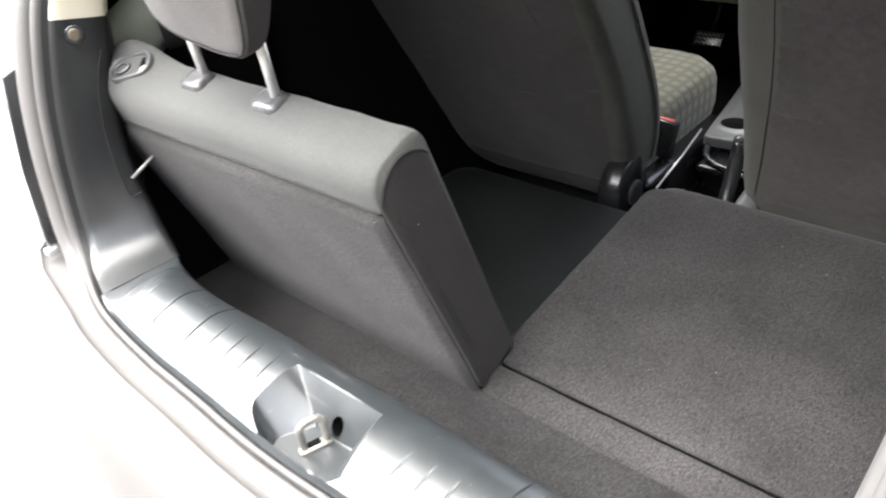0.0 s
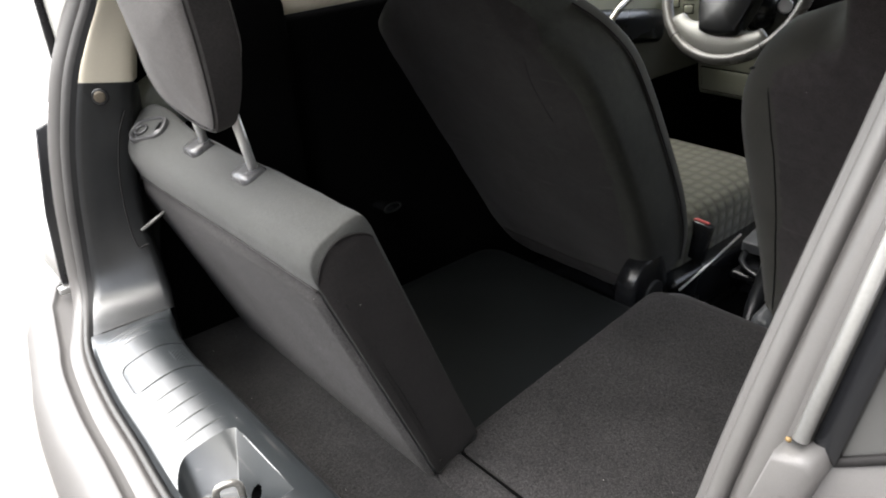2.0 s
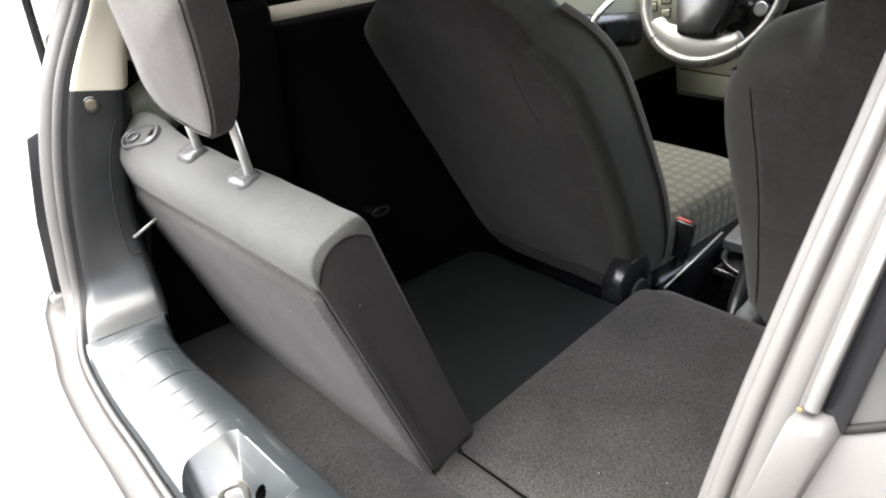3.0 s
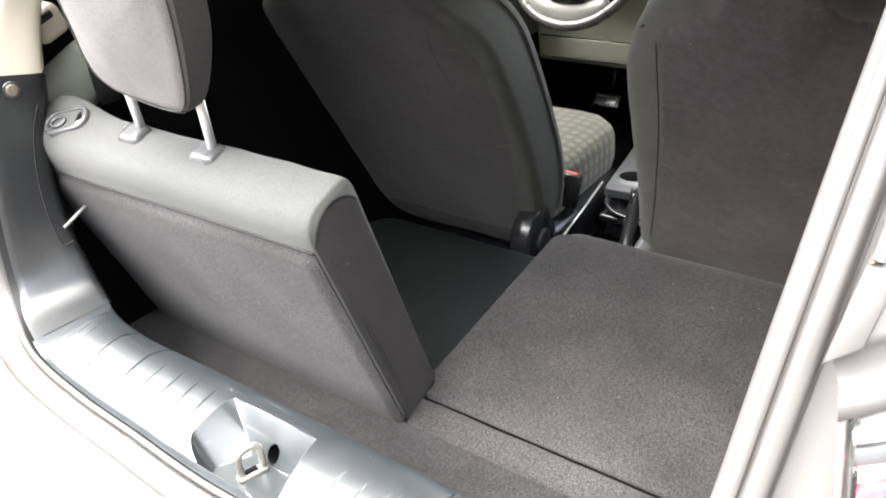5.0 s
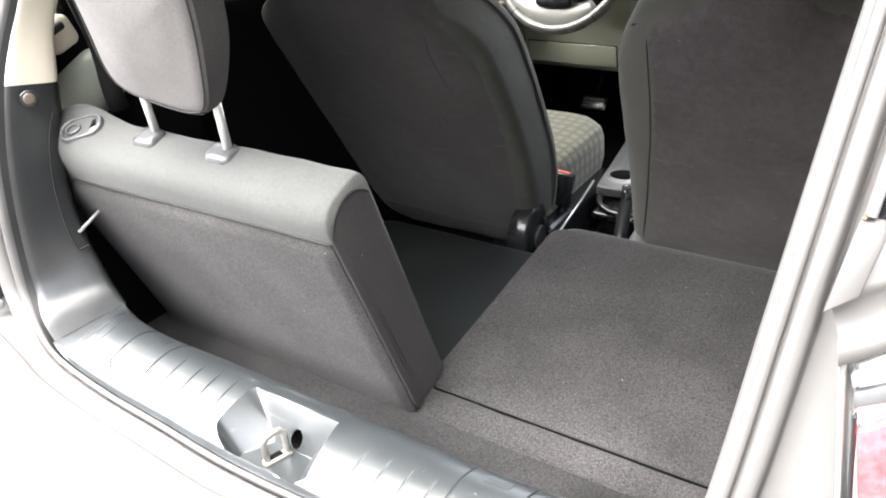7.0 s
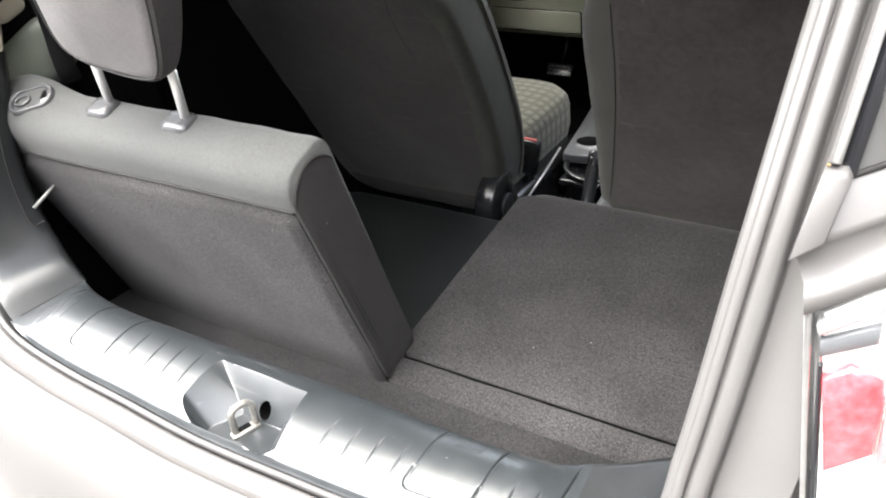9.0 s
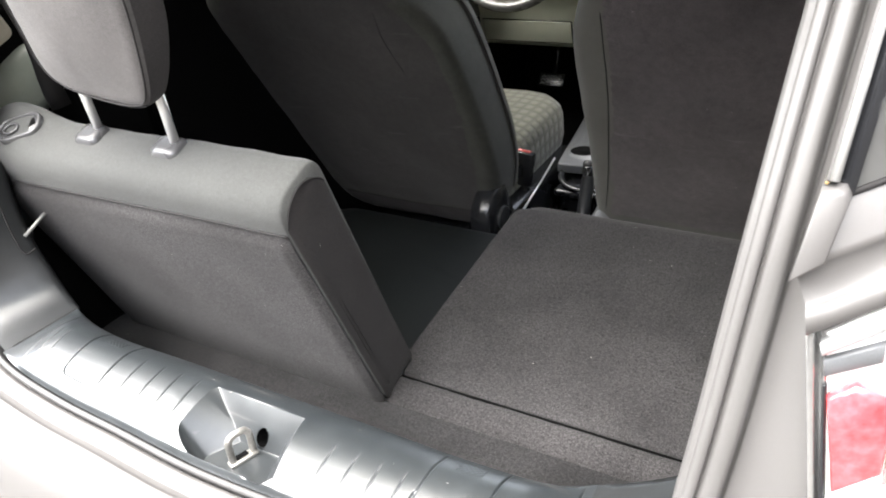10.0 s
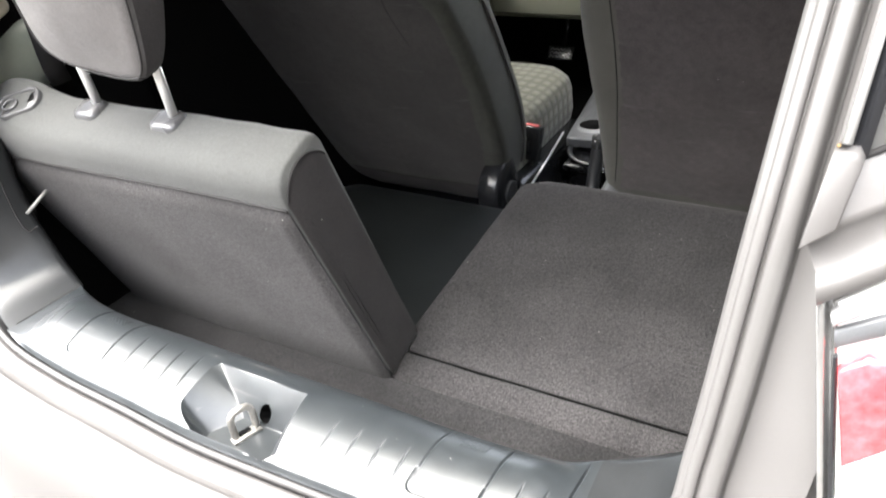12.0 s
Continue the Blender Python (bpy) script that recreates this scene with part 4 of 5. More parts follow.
def console_top():
    """Flat grey top with rounded rims and a round cup hole."""
    rim = spline([(-0.188, 1.476, 0), (-0.202, 1.492, 0), (-0.228, 1.66, 0), (-0.262, 1.88, 0), (-0.262, 1.96, 0), (-0.12, 1.97, 0), (0.02, 1.96, 0), (0.02, 1.88, 0), (0.005, 1.66, 0), (-0.004, 1.51, 0), (-0.02, 1.500, 0), (-0.10, 1.486, 0)], 300, True)
    out = []
    for k in range(60):
        a = 2 * math.pi * k / 60
        out.append(min(rim, key=lambda p: abs((math.atan2(p.y - CUP.y, p.x - CUP.x) - a + math.pi) % (2 * math.pi) - math.pi)))
    def ring(f, z):
        r = []
        for k, p in enumerate(out):
            a = 2 * math.pi * k / 60
            h = Vector((CUP.x + 0.041 * math.cos(a), CUP.y + 0.036 * math.sin(a)))
            r.append((h.x + (p.x - h.x) * f, h.y + (p.y - h.y) * f, z))
        return r
    return grid([ring(1.0, 0.395), ring(1.0, 0.414), ring(0.985, 0.419), ring(0.94, 0.420), ring(0.5, 0.420), ring(0.10, 0.420), ring(0.05, 0.4235), ring(0.0, 0.4235)], closed_u=True)


part("console_top", console_top(), GREY_PLASTIC, console)
part("console_side", rbox((0.20, 0.46, 0.14), 0.02, 3, pose(-0.115, 1.74, 0.305)), BLACK_PLASTIC, console, "black lower sides")
well = [[(CUP.x + r * math.cos(q), CUP.y + r * 0.88 * math.sin(q), z) for q in [2 * math.pi * k / 40 for k in range(40)]] for r, z in ((0.0415, 0.4225), (0.040, 0.41), (0.036, 0.352), (0.012, 0.350))]
part("cup_well", grid(well, closed_u=True, cap=True), DARK, console, "black cup well")
lip = spline([(-0.185, 1.478, 0.395), (-0.170, 1.435, 0.390), (-0.130, 1.405, 0.386), (-0.075, 1.395, 0.386), (-0.02, 1.41, 0.39)], 20)
part("tray_lip", tube(lip, 0.009, 10, squash=0.7), BLACK_PLASTIC, console, "glossy black tray lip")
part("tray", rbox((0.15, 0.10, 0.02), 0.009, 3, pose(-0.105, 1.445, 0.365)), BLACK_PLASTIC, console)
hb = thing("hand_brake", (-0.03, 1.28, 0.30), "black hand brake lever with a dark grip end", "hand brake")
part("lever", tube(spline([(-0.030, 1.22, 0.33), (-0.040, 1.275, 0.39), (-0.048, 1.325, 0.445), (-0.053, 1.355, 0.480)], 12), [0.013] * 3 + [0.018] * 7 + [0.020, 0.018], 14), BLACK_PLASTIC, hb)
part("grip_cap", cyl(0.0195, 0.022, look((-0.053, 1.355, 0.480), (-0.048, 1.325, 0.445)) @ pose(0, 0, -0.004), 20, 0.008), COLLAR, hb, "dark grey grip end")
part("boot", rbox((0.07, 0.12, 0.09), 0.03, 4, pose(-0.02, 1.22, 0.32)), BLACK_PLASTIC, hb)

# ---- dashboard, steering wheel, pedal ----
dash = thing("dashboard", (-0.3, 2.0, 0.6), "olive-grey lower dashboard with a lidded compartment", "dashboard")
def dash_skin():
    rows = []
    for k in range(41):
        x = -0.83 + 1.58 * k / 40
        dip = 0.02 * math.sin((x + 0.8) * 2)
        rows.append([(x, 2.30, 0.60), (x, 2.10, 0.582 + dip * 0.3), (x, 2.068, 0.588), (x, 2.058, 0.604), (x, 2.040, 0.70), (x, 2.015, 0.77), (x, 1.97, 0.82), (x, 1.95, 0.866)])
    return grid(rows)
part("lower_panel", dash_skin(), TRIM_OLIVE, dash)
def dash_top():
    rows = []
    for k in range(21):
        x = -0.80 + 1.55 * k / 20
        rows.append([(x, 1.93, 0.865), (x, 1.88, 0.90), (x, 1.86, 0.96), (x, 1.90, 1.02), (x, 2.1, 1.04), (x, 2.5, 1.00)])
    return grid(rows)
part("upper_panel", dash_top(), DARK, dash, "black upper dashboard")
part("compartment_lid", rbox((0.34, 0.008, 0.078), 0.003, 2, pose(-0.548, 2.0462, 0.644, 10.6)), TRIM_OLIVE, dash, "olive-grey lid")
part("lid_gap", rbox((0.346, 0.006, 0.084), 0.003, 2, pose(-0.548, 2.0482, 0.644, 10.6)), BLACK_PLASTIC, dash)
part("pocket", rbox((0.060, 0.02, 0.055), 0.006, 2, pose(-0.765, 2.038, 0.680, 10)), BLACK_PLASTIC, dash, "small black pocket")
sm = pose(-0.662, 1.845, 0.915, 10, 0, 34)
part("switch_panel", rbox((0.13, 0.02, 0.11), 0.006, 2, sm), TRIM_OLIVE, dash, "olive-grey switch panel")
part("pale_edge", rbox((0.132, 0.024, 0.012), 0.004, 2, sm @ pose(0, -0.002, -0.056)), TRIM_BEIGE, dash, "pale lower edge")
for bx, bz in ((0.006, -0.008), (-0.034, 0.012), (0.006, 0.034)):
    part("switch_gap", rbox((0.031, 0.006, 0.031), 0.004, 2, sm @ pose(bx, -0.009, bz)), BLACK_PLASTIC, dash)
    part("switch", rbox((0.025, 0.010, 0.025), 0.006, 3, sm @ pose(bx, -0.011, bz)), TRIM_OLIVE, dash, "pale round-cornered switch")

wheel = thing("steering_wheel", (-0.425, 1.70, 1.0), "grey leather steering wheel with silver spoke trim", "steering wheel")
wp = Matrix.Translation((-0.400, 1.665, 1.020)) @ Euler((radians(90 - 24), 0, 0)).to_matrix().to_4x4()
ring = [wp @ Vector((0.195 * math.cos(t), 0.195 * math.sin(t), 0)) for t in [2 * math.pi * k / 72 for k in range(72)]]
part("rim", tube(ring, 0.0155, 14, closed=True, up=(0.0, -0.9, 0.41)), LEATHER, wheel)
part("hub", pad([(p.x, p.y) for p in spline([(-0.085, 0.05, 0), (0.085, 0.05, 0), (0.085, -0.02, 0), (0.058, -0.115, 0), (0.045, -0.132, 0), (0, -0.137, 0), (-0.045, -0.132, 0), (-0.058, -0.115, 0), (-0.085, -0.02, 0)], 40, True)], 0.05, 0.015, wp @ Matrix(((1, 0, 0, 0), (0, 0, 1, 0), (0, -1, 0, 0.03), (0, 0, 0, 1))), 0.006), BLACK_PLASTIC, wheel, "black hub cover")
def lower_trim():
    """A silver crescent between hub and rim at the wheel's foot."""
    rows = []
    for k in range(25):
        a = radians(216 + 100 * k / 24)
        inner = 0.150 - 0.050 * math.sin(math.pi * k / 24) ** 1.5
        row = []
        for j in range(7):
            r = inner + (0.192 - inner) * j / 6
            row.append(wp @ Vector((r * math.cos(a), r * math.sin(a), 0.004 + 0.008 * math.sin(math.pi * j / 6))))
        rows.append(row + [wp @ Vector((0.192 * math.cos(a), 0.192 * math.sin(a), -0.012)), wp @ Vector((inner * math.cos(a), inner * math.sin(a), -0.012))])
    return grid(rows, closed_u=True, cap=True)


part("lower_spoke", lower_trim(), TRIM_SILVER, wheel, "silver lower spoke trim")
for a in (350, 190):
    d = Vector((math.cos(radians(a)), math.sin(radians(a)), 0))
    part("spoke", tube([wp @ (d * 0.05 + Vector((0, 0.02, 0))), wp @ (d * 0.11 + Vector((0, 0.03, 0))), wp @ (d * 0.19 + Vector((0, 0.035, 0)))], [0.030, 0.026, 0.030], 12, squash=0.3, up=(0.0, -0.9, 0.41)), BLACK_PLASTIC, wheel)
bm = bmesh.new()
for k in range(26):
    a = radians(150 + 3 * k)
    rbox((0.006, 0.0022, 0.0022), 0.0008, 1, wp @ Matrix.Translation((0.1800 * math.cos(a), 0.1800 * math.sin(a), 0.006)) @ Euler((0, 0, a)).to_matrix().to_4x4(), bm)
part("rim_stitching", bm, PIPING, wheel, "dark stitching along the rim")
for s in (-1, 1):
    a = radians(270 + s * 40)
    st = [wp @ Vector((0.195 * math.cos(a), 0.195 * math.sin(a), 0)) + (wp.to_3x3() @ Vector((math.cos(a) * math.cos(q), math.sin(a) * math.cos(q), math.sin(q)))) * 0.0160 for q in [2 * math.pi * k / 16 for k in range(16)]]
    part("stitching", tube(st, 0.0012, 5, closed=True), PIPING, wheel)
column = thing("steering_column", (-0.425, 1.85, 0.9), "black steering column shroud with an ignition lock", "steering column")
part("shroud", tube([wp @ Vector((0, -0.005, -0.03)), wp @ Vector((0, -0.01, -0.12)), wp @ Vector((0, -0.02, -0.26))], [0.055, 0.07, 0.075], 16), BLACK_PLASTIC, column)
part("ignition_lock", cyl(0.018, 0.02, look(tuple(wp @ Vector((0.085, -0.02, -0.12))), (0.3, 0.6, 1.3)) @ pose(0, 0, -0.02), 20), SATIN, column, "grey round ignition lock")
part("stalk", tube([wp @ Vector((0.05, 0.01, -0.08)), wp @ Vector((0.19, 0.03, -0.06))], [0.008, 0.011], 10), BLACK_PLASTIC, column)

pedal = thing("brake_pedal", (-0.505, 2.17, 0.42), "black brake pedal with a pale zigzag tread", "pedal")
pp = pose(-0.512, 2.170, 0.427, 50, 0, 0)
part("pad", rbox((0.105, 0.055, 0.012), 0.005, 2, pp), BLACK_PLASTIC, pedal)
for k in range(3):
    zz = [pp @ Vector((-0.040 + 0.08 * i / 10, -0.016 + 0.014 * k + (0.004 if i % 2 else -0.004), 0.007)) for i in range(11)]
    part("tread", tube(zz, 0.0018, 6), GREY_PLASTIC, pedal, "pale zigzag rib")
part("arm", tube([pp @ Vector((0, 0.0, -0.01)), (-0.505, 2.22, 0.50), (-0.505, 2.24, 0.62)], 0.009, 8), BLACK_PLASTIC, pedal)

LEDGE_PLASTIC = material("satin_olive_grey_plastic", (0.21, 0.225, 0.19), 0.3, grain=900, bump=0.05, vary=0.1)

# ---- cabin shell ----
cabin = thing("cabin_lining", (XC, 1.0, 0.2), "cabin floor carpet and side linings with painted-in shade, pale roof lining", "car interior")
# Floor, bulkhead, firewall and lower sides carry the cabin's shade as near-black colour.
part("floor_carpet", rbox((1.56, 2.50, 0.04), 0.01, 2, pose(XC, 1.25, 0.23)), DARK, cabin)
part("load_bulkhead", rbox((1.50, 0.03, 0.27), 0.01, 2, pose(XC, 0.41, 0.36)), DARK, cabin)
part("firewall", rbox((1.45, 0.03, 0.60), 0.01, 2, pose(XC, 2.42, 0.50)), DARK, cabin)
part("roof_lining", rbox((1.10, 1.45, 0.02), 0.008, 2, pose(XC, 1.02, 1.455)), TRIM_BEIGE, cabin, "pale roof lining")
for sign in (-1, 1):
    sx = XC + sign * 0.70
    part("door_lower", rbox((0.05, 2.10, 0.92), 0.02, 3, pose(sx + sign * 0.03, 1.40, 0.64)), DARK, cabin, "lower door lining, near-black with cabin shade in its colour")
    part("door_upper", rbox((0.04, 1.60, 0.06), 0.012, 3, pose(sx + sign * 0.03, 1.25, 1.115)), TRIM_BEIGE, cabin, "beige window ledge")
    part("wheel_arch_lining", rbox((0.10, 0.42, 0.74), 0.03, 3, pose(XC + sign * 0.725, 0.34, 0.78)), DARK, cabin, "carpeted wheel arch side, near-black with shade in its colour")
    part("b_pillar", rbox((0.03, 0.12, 0.40), 0.01, 2, pose(sx - sign * 0.02, 1.10, 1.28, 0, -sign * 14)), TRIM_BEIGE, cabin)
    part("c_pillar", rbox((0.03, 0.10, 0.40), 0.01, 2, pose(sx - sign * 0.005, 0.335, 1.19, 14, -sign * 12)), BLACK_PLASTIC, cabin)
    part("roof_rail", rbox((0.08, 1.6, 0.06), 0.02, 3, pose(XC + sign * 0.57, 1.0, 1.44)), TRIM_BEIGE, cabin)
    part("quarter_ledge", rbox((0.11, 0.22, 0.12), 0.055, 8, pose(XC + sign * 0.695, 0.275, 0.995, 25)), LEDGE_PLASTIC, cabin, "grey-green plastic ledge beside the seat")

def tinted(name, clear):
    m = bpy.data.materials.new(name)
    m.use_nodes = True
    n, l = m.node_tree.nodes, m.node_tree.links
    n.remove(n["Principled BSDF"])
    t = n.new("ShaderNodeBsdfTransparent")
    t.inputs[0].default_value = (clear, clear, clear * 0.98, 1)
    g = n.new("ShaderNodeBsdfGlossy")
    g.inputs["Roughness"].default_value = 0.03
    mx = n.new("ShaderNodeMixShader")
    mx.inputs[0].default_value = 0.06
    l.new(t.outputs[0], mx.inputs[1])
    l.new(g.outputs[0], mx.inputs[2])
    l.new(mx.outputs[0], n["Material Output"].inputs[0])
    return m


TINTED = tinted("clear_side_glass", 0.9)
# Rear door panes made nearly opaque to cut side light into the cabin.
DIM_GLASS = tinted("light_cutting_side_glass", 0.06)
for sign in (-1, 1):
    for y0, y1 in ((0.15, 0.37), (0.47, 1.04), (1.16, 1.95)):
        win = thing("side_window", (XC + sign * 0.70, (y0 + y1) / 2, 1.12), "side window glass in the door frame", "car window", "side windows")
        part("pane", rbox((0.005, y1 - y0 + 0.10, 0.36), 0.001, 1, pose(XC + sign * 0.655, (y0 + y1) / 2, 1.30, 0, -sign * 15)), DIM_GLASS if 0.4 < y0 < 1 else TINTED, win)

# outer roof and the raised tailgate with its window, which shade the cabin
gate = pose(XC, 0.14, 1.51, -30) @ Matrix.Translation((0, -0.44, 0))
part("tailgate_panel", rbox((1.16, 0.36, 0.06), 0.025, 3, gate @ pose(0, -0.21, 0)), PAINT, car, "raised tailgate panel")
for px in (-0.53, 0.53):
    part("tailgate_frame", rbox((0.10, 0.46, 0.05), 0.02, 3, gate @ pose(px, 0.20, 0)), PAINT, car)
part("tailgate_window", rbox((0.98, 0.46, 0.006), 0.002, 1, gate @ pose(0, 0.20, 0)), TINTED, car, "tinted tailgate window")
part("roof_skin", rbox((1.22, 1.75, 0.02), 0.008, 2, pose(XC, 1.00, 1.49)), PAINT, car)

# seat latch rod on the side lining
rod = thing("seat_latch_rod", (-0.60, 0.17, 0.815), "thin dull steel rod for the seat catch", "latch")
part("bar", tube([(-0.578, 0.131, 0.812), (-0.578, 0.199, 0.842)], 0.0032, 10), TRIM_SILVER, rod)
part("bracket", tube([(-0.578, 0.199, 0.842), (-0.63, 0.215, 0.845), (-0.69, 0.22, 0.845)], 0.0032, 10), TRIM_SILVER, rod)

# belt anchor ring low on the side lining
anchor = thing("belt_anchor", (-0.70, 0.72, 0.63), "small dark belt anchor ring on the side lining", "belt anchor")
part("ring", tube([(-0.665, 0.72 + 0.024 * math.cos(q), 0.632 + 0.010 * math.sin(q)) for q in [2 * math.pi * k / 24 for k in range(24)]], 0.0022, 6, closed=True, up=(1, 0, 0)), TRIM_DARK, anchor)
part("tab", rbox((0.07, 0.030, 0.008), 0.003, 2, pose(-0.70, 0.72, 0.623)), BLACK_PLASTIC, anchor)

# front door lining above the map pocket
# Darker olive-grey: the shade low on the door is put into this colour.
OLIVE_SHADED = material("shaded_olive_grey_plastic", (0.12, 0.122, 0.105), 0.55, grain=900, bump=0.15, vary=0.12, stain=5, stain_amount=0.12)
card = thing("front_door_lining", (-0.72, 1.6, 0.7), "olive-grey plastic front door lining", "door lining")
part("upper_panel", rbox((0.03, 1.10, 0.25), 0.012, 3, pose(-0.742, 1.60, 0.977)), TRIM_OLIVE, card)
part("lower_panel", rbox((0.03, 1.10, 0.162), 0.012, 3, pose(-0.744, 1.60, 0.770)), OLIVE_SHADED, card, "olive-grey lower door panel, darkened by painted shade")

# front door pull
pull = thing("door_pull", (-0.69, 1.55, 0.85), "black door pull cup with a curved silver handle", "door handle")
part("cup", rbox((0.07, 0.34, 0.10), 0.03, 5, pose(-0.715, 1.62, 0.885, -8, 0, 0)), BLACK_PLASTIC, pull)
part("handle", tube(spline([(-0.672, 1.44, 0.84), (-0.668, 1.48, 0.90), (-0.668, 1.53, 0.95), (-0.672, 1.60, 0.98)], 16), 0.010, 10), CHROME, pull, "curved silver handle")

# Colour of the reflection modelled on the right quarter window.
REFLECTION_BLUE = material("blue_grey_reflection", (0.055, 0.07, 0.09), 0.15, grain=120, bump=0.1, vary=0.15)

# ---- rear lamps and quarter windows ----
def flank(x, z, lift=0.0):
    """A point on the right rear flank's face; lift brings it out towards the rear."""
    return Vector((x, 0.050 + (0.30 if z > 1.06 else 0.10) * (z - 1.06) + 0.35 * (x - 0.60) - lift, z))


def plate(pts, lift, thick, soft=0.002):
    """A flat piece on the flank with the outline pts (x, z), standing proud by lift, with softened rims."""
    cx, cz = sum(p[0] for p in pts) / len(pts), sum(p[1] for p in pts) / len(pts)
    def ring(inset, out):
        r = []
        for x, z in pts:
            d = math.hypot(x - cx, z - cz)
            r.append(flank(x + (cx - x) * inset / d, z + (cz - z) * inset / d, out))
        return r
    return grid([ring(0, lift - thick), ring(0, lift - soft), ring(soft * 0.4, lift - soft * 0.3), ring(soft * 1.2, lift)], closed_u=True, cap=True)


def bezel(pts, profile):
    """A stepped frame on the flank: the outline pts (x, z) drawn inwards through (inset, lift)."""
    cx, cz = sum(p[0] for p in pts) / len(pts), sum(p[1] for p in pts) / len(pts)
    rings = []
    for inset, lift in profile:
        k = inset / 0.095
        rings.append([flank(x + (cx - x) * k, z + (cz - z) * k * 0.6, lift) for x, z in pts])
    return grid(rings, closed_u=True, cap=True)


def strip(left, right, n=12):
    """A pressed skin over the flank between two edge lines of (x, z, lift)."""
    rows = []
    for k in range(n + 1):
        rows.append([flank(a[0] + (b[0] - a[0]) * k / n, a[1] + (b[1] - a[1]) * k / n, a[2]) for a, b in zip(left, right)])
    return grid(rows)


part("rear_corner_skin", strip(
    [(0.612, 1.122, -0.006), (0.606, 1.108, -0.002), (0.592, 1.066, 0.006), (0.590, 1.060, 0.0065), (0.591, 1.057, 0.003), (0.594, 1.052, 0.001), (0.601, 1.032, 0.000), (0.602, 1.029, 0.004), (0.603, 1.027, 0.010), (0.6055, 1.012, 0.010), (0.606, 1.010, 0.004)],
    [(0.760, 1.178, -0.006), (0.760, 1.172, -0.002), (0.760, 1.146, 0.006), (0.760, 1.141, 0.0065), (0.760, 1.138, 0.003), (0.760, 1.133, 0.001), (0.760, 1.126, 0.000), (0.760, 1.123, 0.004), (0.760, 1.120, 0.010), (0.760, 1.100, 0.010), (0.760, 1.097, 0.004)]), PAINT, car, "grey painted panel over the tail lamp")
part("corner_block", plate([(0.589, 1.058), (0.609, 1.070), (0.617, 1.112), (0.613, 1.119), (0.599, 1.119)], 0.018, 0.04, 0.003), PAINT, car, "grey painted corner block")
part("sealer_drop", rbox((0.0028, 0.0024, 0.0024), 0.0010, 2, Matrix.Translation(flank(0.601, 1.1215, 0.009))), SEALER, car, "small yellow drop of sealer")
part("window_edge", plate([(0.600, 1.121), (0.608, 1.121), (0.634, 1.38), (0.624, 1.38)], 0.010, 0.03, 0.003), PAINT, car, "painted rim beside the quarter window")
# Silver tube added as the bright reflection along the window flange.
part("flange_highlight", tube([flank(0.6055, 1.123, 0.010), flank(0.6300, 1.38, 0.010)], 0.0034, 10), SATIN, car, "silver strip standing in for the highlight on the window flange")

RED_DARK = material("deep_red_lens", (0.56, 0.055, 0.065), 0.14, grain=90, bump=0.25, vary=0.25, stain=45, stain_amount=0.35, coat=0.8)
lamp = thing("tail_lamp", (0.66, 0.05, 0.90), "tail lamp with clear lens and red reflector, chrome-lined", "tail lamp", "tail lamps")
part("housing", bezel([(0.602, 1.028), (0.76, 1.124), (0.80, 0.70), (0.648, 0.70), (0.640, 0.76)], [(0, -0.046), (0, 0.003), (0.0015, 0.0055), (0.0065, 0.0060), (0.0080, 0.0040), (0.0088, 0.0005), (0.0135, 0.0000), (0.0150, 0.0035), (0.0165, 0.0035), (0.0175, -0.002)]), LAMP_CHROME, lamp, "bright lamp rim")
# White plate: the glare inside the lamp is put into its colour.
part("reflector", plate([(0.618, 1.010), (0.76, 1.096), (0.785, 0.712), (0.658, 0.712), (0.652, 0.76)], 0.002, 0.004, 0.001), WHITE_PLASTIC, lamp, "lamp inside painted white for its glare")
part("upper_lens", plate([(0.615, 1.006), (0.76, 1.094), (0.76, 1.082), (0.617, 0.996)], 0.012, 0.014, 0.002), CLEAR_LENS, lamp, "clear upper lens")
part("reflector_strip", plate([(0.619, 0.990), (0.656, 1.005), (0.657, 0.990), (0.621, 0.976)], 0.008, 0.012, 0.002), GREY_PLASTIC, lamp, "grey reflector strip")
part("inner_gap", plate([(0.6215, 0.968), (0.6245, 0.968), (0.652, 0.74), (0.649, 0.74)], 0.0065, 0.010, 0.0006), BLACK_PLASTIC, lamp, "dark gap beside the lens")
part("red_lens", plate([(0.626, 0.960), (0.643, 0.972), (0.666, 0.961), (0.671, 0.940), (0.672, 0.892), (0.641, 0.872)], 0.014, 0.016, 0.005), RED_DARK, lamp, "deep red faceted lens")
part("red_lens", plate([(0.6725, 0.938), (0.745, 0.962), (0.755, 0.905), (0.6735, 0.880)], 0.010, 0.012, 0.004), RED_LENS, lamp, "paler red lens")
part("lower_lens", plate([(0.645, 0.862), (0.755, 0.892), (0.775, 0.72), (0.660, 0.72)], 0.012, 0.014, 0.004), CLEAR_LENS, lamp, "clear lower lens")


def side_prism(pts, x0, x1, soft=0.003):
    """A piece with the side outline pts (y, z), reaching from x0 to x1, with softened rims."""
    cy, cz = sum(p[0] for p in pts) / len(pts), sum(p[1] for p in pts) / len(pts)
    def ring(x, k):
        return [(x, y + (cy - y) * k, z + (cz - z) * k) for y, z in pts]
    s = soft if x1 > x0 else -soft
    return grid([ring(x0, 0.03), ring(x0 + s, 0.0), ring(x1 - s, 0.0), ring(x1, 0.03)], closed_u=True, cap=True)


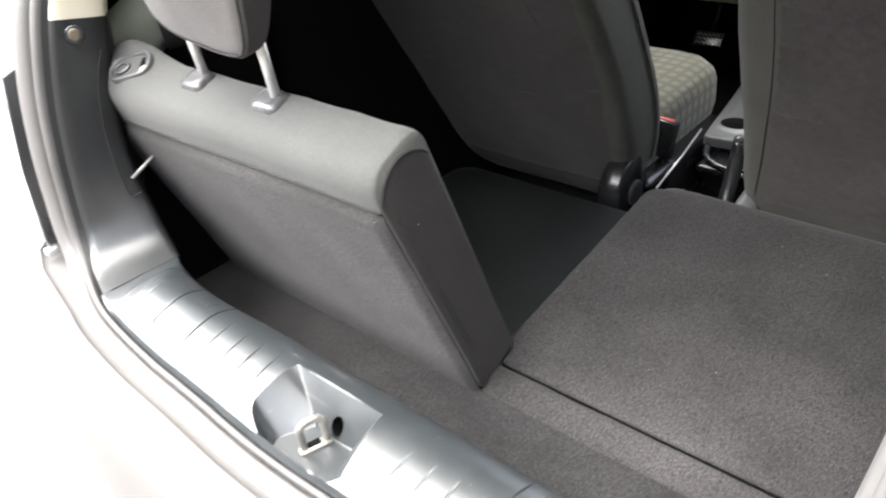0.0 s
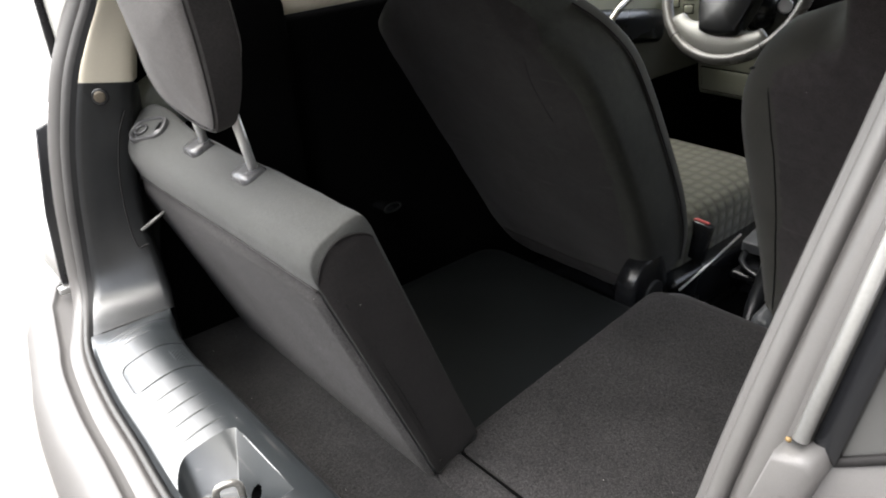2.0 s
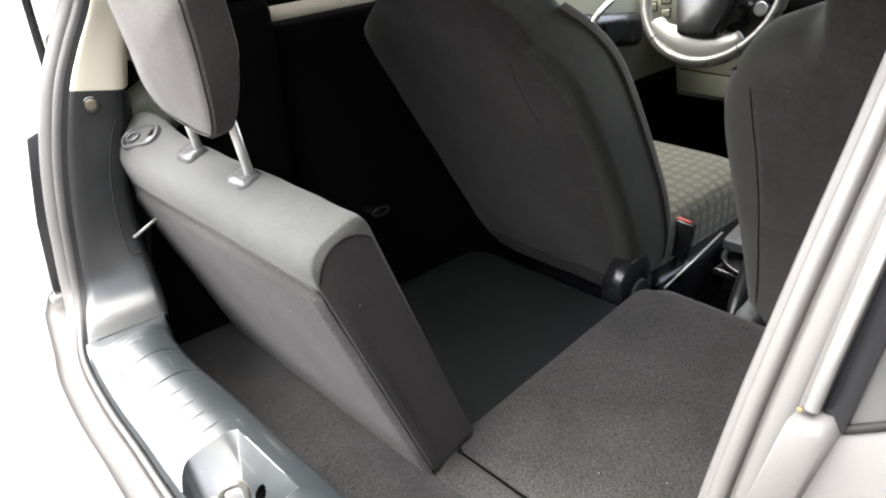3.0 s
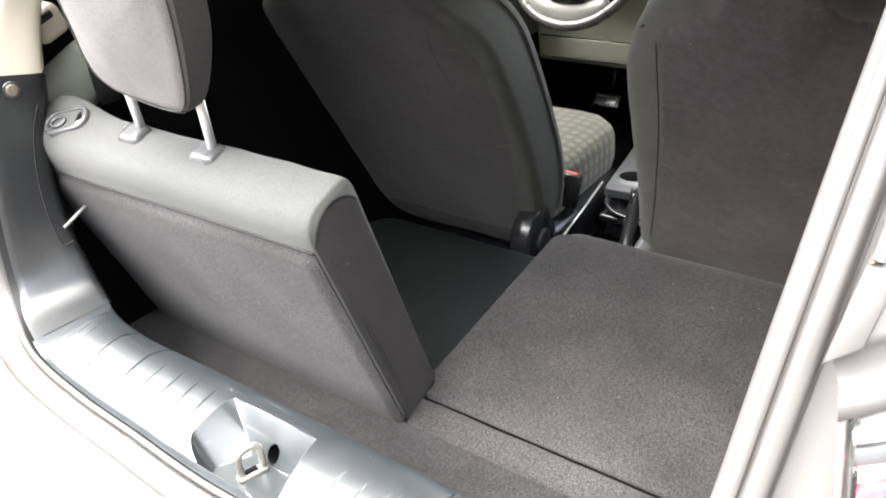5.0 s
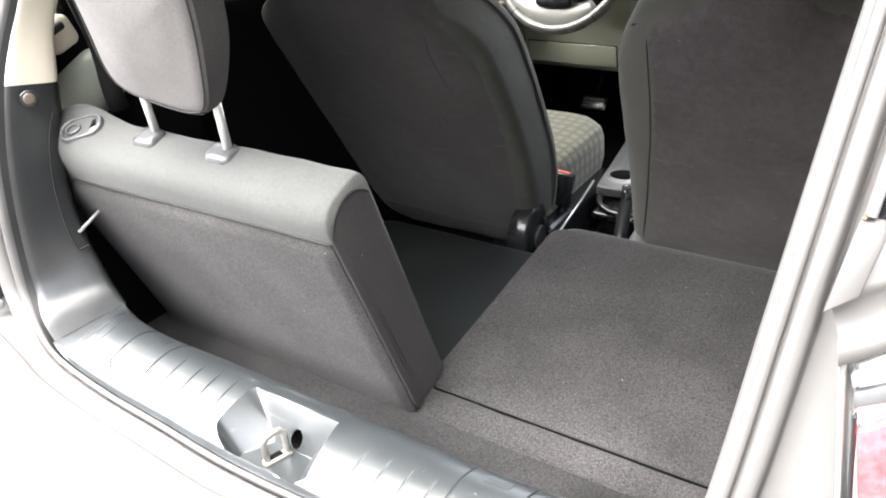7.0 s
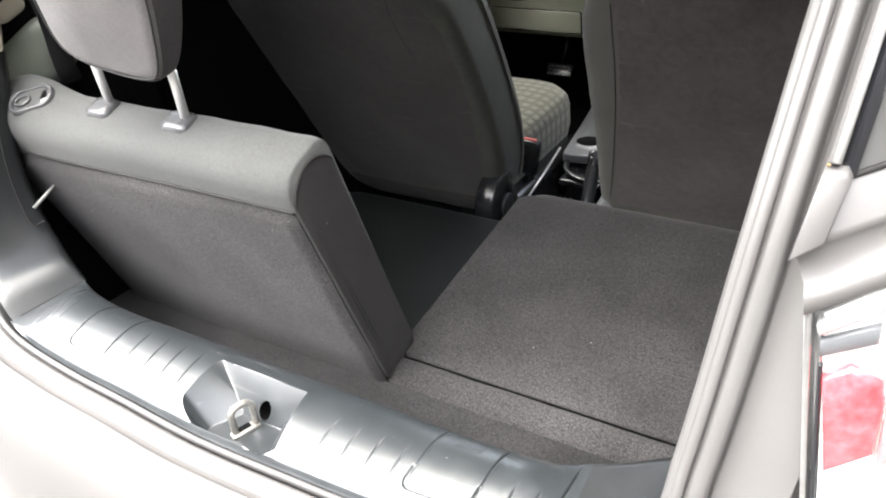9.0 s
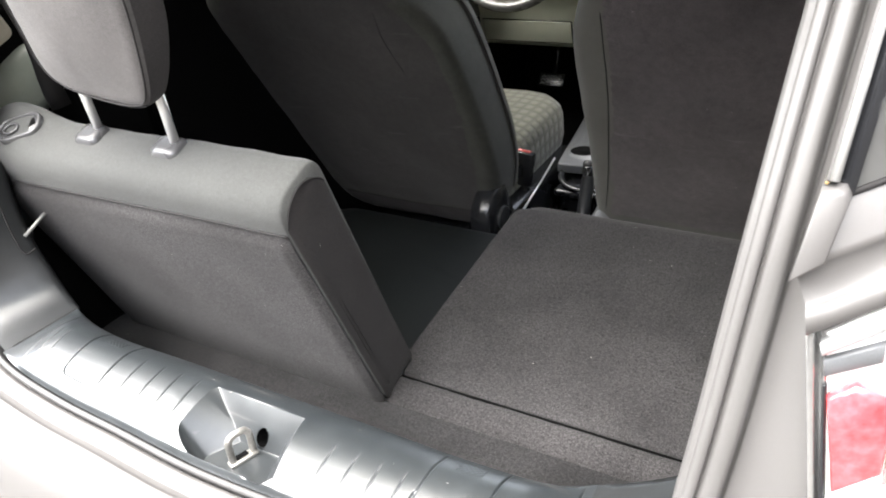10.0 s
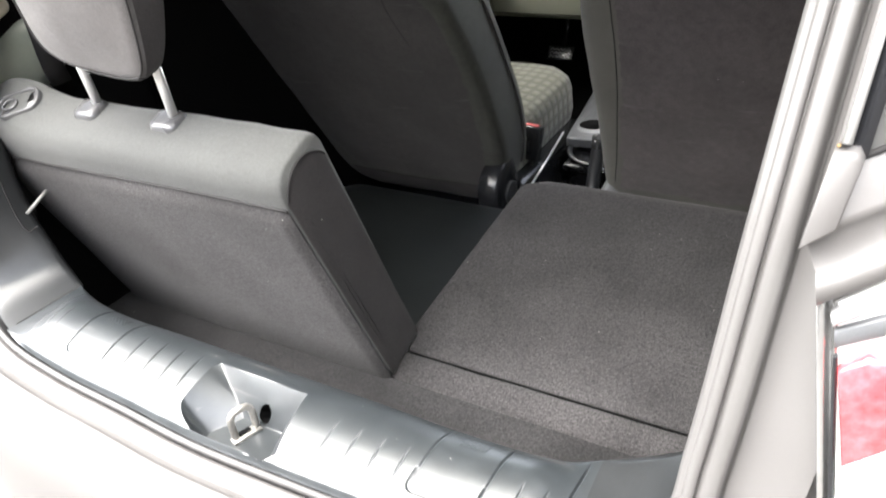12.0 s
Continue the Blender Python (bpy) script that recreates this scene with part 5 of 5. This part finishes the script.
lamp = thing("tail_lamp", (-0.70, 0.06, 0.75), "tail lamp with a pale lens and a black inner side", "tail lamp", "tail lamps")
part("inner_side", side_prism([(0.036, 1.000), (0.075, 1.012), (0.13, 1.00), (0.09, 0.714), (-0.001, 0.714), (0.010, 0.85)], -0.680, -0.692), BLACK_PLASTIC, lamp, "black inner side")
part("lens", side_prism([(0.040, 0.998), (0.075, 1.010), (0.13, 0.998), (0.09, 0.718), (0.003, 0.718), (0.014, 0.85)], -0.693, -0.83), WHITE_PLASTIC, lamp, "pale clear lens")
part("red_strip", side_prism([(0.037, 0.985), (0.05, 0.985), (0.04, 0.945), (0.028, 0.945)], -0.696, -0.704, 0.001), RED_LENS, lamp, "thin red strip")
part("lamp_bracket", rbox((0.016, 0.022, 0.014), 0.004, 3, pose(-0.684, 0.002, 0.705)), SATIN, car, "small grey lamp bracket")

qw = thing("quarter_window", (0.66, 0.12, 1.12), "grey tinted fixed side window with a black seal", "car window", "quarter windows")
part("pane", plate([(0.617, 1.111), (0.645, 1.38), (0.78, 1.38), (0.78, 1.185)], -0.002, 0.008, 0.001), GLASS_DARK, qw)
part("seal", plate([(0.608, 1.119), (0.634, 1.38), (0.646, 1.38), (0.618, 1.110)], 0.004, 0.02, 0.003), BLACK_PLASTIC, qw, "black rubber seal")
part("seal", plate([(0.617, 1.1095), (0.617, 1.1135), (0.78, 1.186), (0.78, 1.181)], 0.001, 0.012, 0.001), PIPING, qw, "black lower seal")
qw = thing("quarter_window", (XC - 0.72, 0.12, 1.08), "dark tinted fixed side window with a black seal", "car window", "quarter windows")
qm = pose(XC - 0.750, 0.125, 1.30, 0, 0, -14)
part("pane", rbox((0.20, 0.008, 0.40), 0.003, 2, qm), GLASS_DARK, qw)
part("seal", rbox((0.016, 0.014, 0.42), 0.004, 2, qm @ pose(0.108, -0.002, 0)), BLACK_PLASTIC, qw)

# belt guide cover on the left quarter
guide = thing("belt_guide", (-0.71, 0.27, 1.06), "beige plastic belt guide cover with a dark slot", "belt guide")
part("cover", rbox((0.05, 0.06, 0.055), 0.014, 4, pose(-0.690, 0.258, 1.115, 20, 0, 0)), TRIM_BEIGE, guide)
part("slot", rbox((0.012, 0.030, 0.014), 0.005, 3, pose(-0.666, 0.250, 1.128, 20, 0, 0)), PIPING, guide, "dark slot")

# Round reflection in the window, built as a small solid disc with a white crescent.
reflection_at = flank(0.645, 1.154, 0.004)
reflection_m = look(tuple(reflection_at), (0.64, -0.5, 1.25)) @ pose(0, 0, 0, 0, 180, 0)
cap = thing("round_reflection", tuple(reflection_at), "round blue-grey reflection with a white crescent, modelled on the window", "round lens")
part("body", cyl(0.0150, 0.010, reflection_m @ pose(0, -0.003, -0.005), 36, 0.004), TRIM_DARK, cap)
part("lens", cyl(0.0095, 0.005, reflection_m @ pose(0.0, 0, 0.004), 36, 0.003), REFLECTION_BLUE, cap, "pale blue-grey middle of the reflection")
arc = [reflection_m @ Vector((0.0122 * math.cos(radians(a)), 0.0122 * math.sin(radians(a)), 0.005)) for a in range(25, 181, 10)]
part("rim", tube(arc, [0.0006] + [0.0024] * (len(arc) - 2) + [0.0006], 8), WHITE_PLASTIC, cap, "white crescent of the reflection")

belt = thing("seat_belt", (-0.66, 0.31, 0.98), "black rear seat belt webbing hanging from the pillar", "seat belt")
rows = [[(-0.664, y0 - 0.012, z0), (-0.660, y0, z0), (-0.664, y0 + 0.028, z0), (-0.667, y0 + 0.028, z0), (-0.667, y0 - 0.012, z0)] for y0, z0 in [(0.285 + 0.035 * k / 12 + 0.004 * math.sin(k), 1.32 - 0.36 * k / 12) for k in range(13)]]
part("webbing", grid(rows, closed_u=True, cap=True), PIPING, belt)
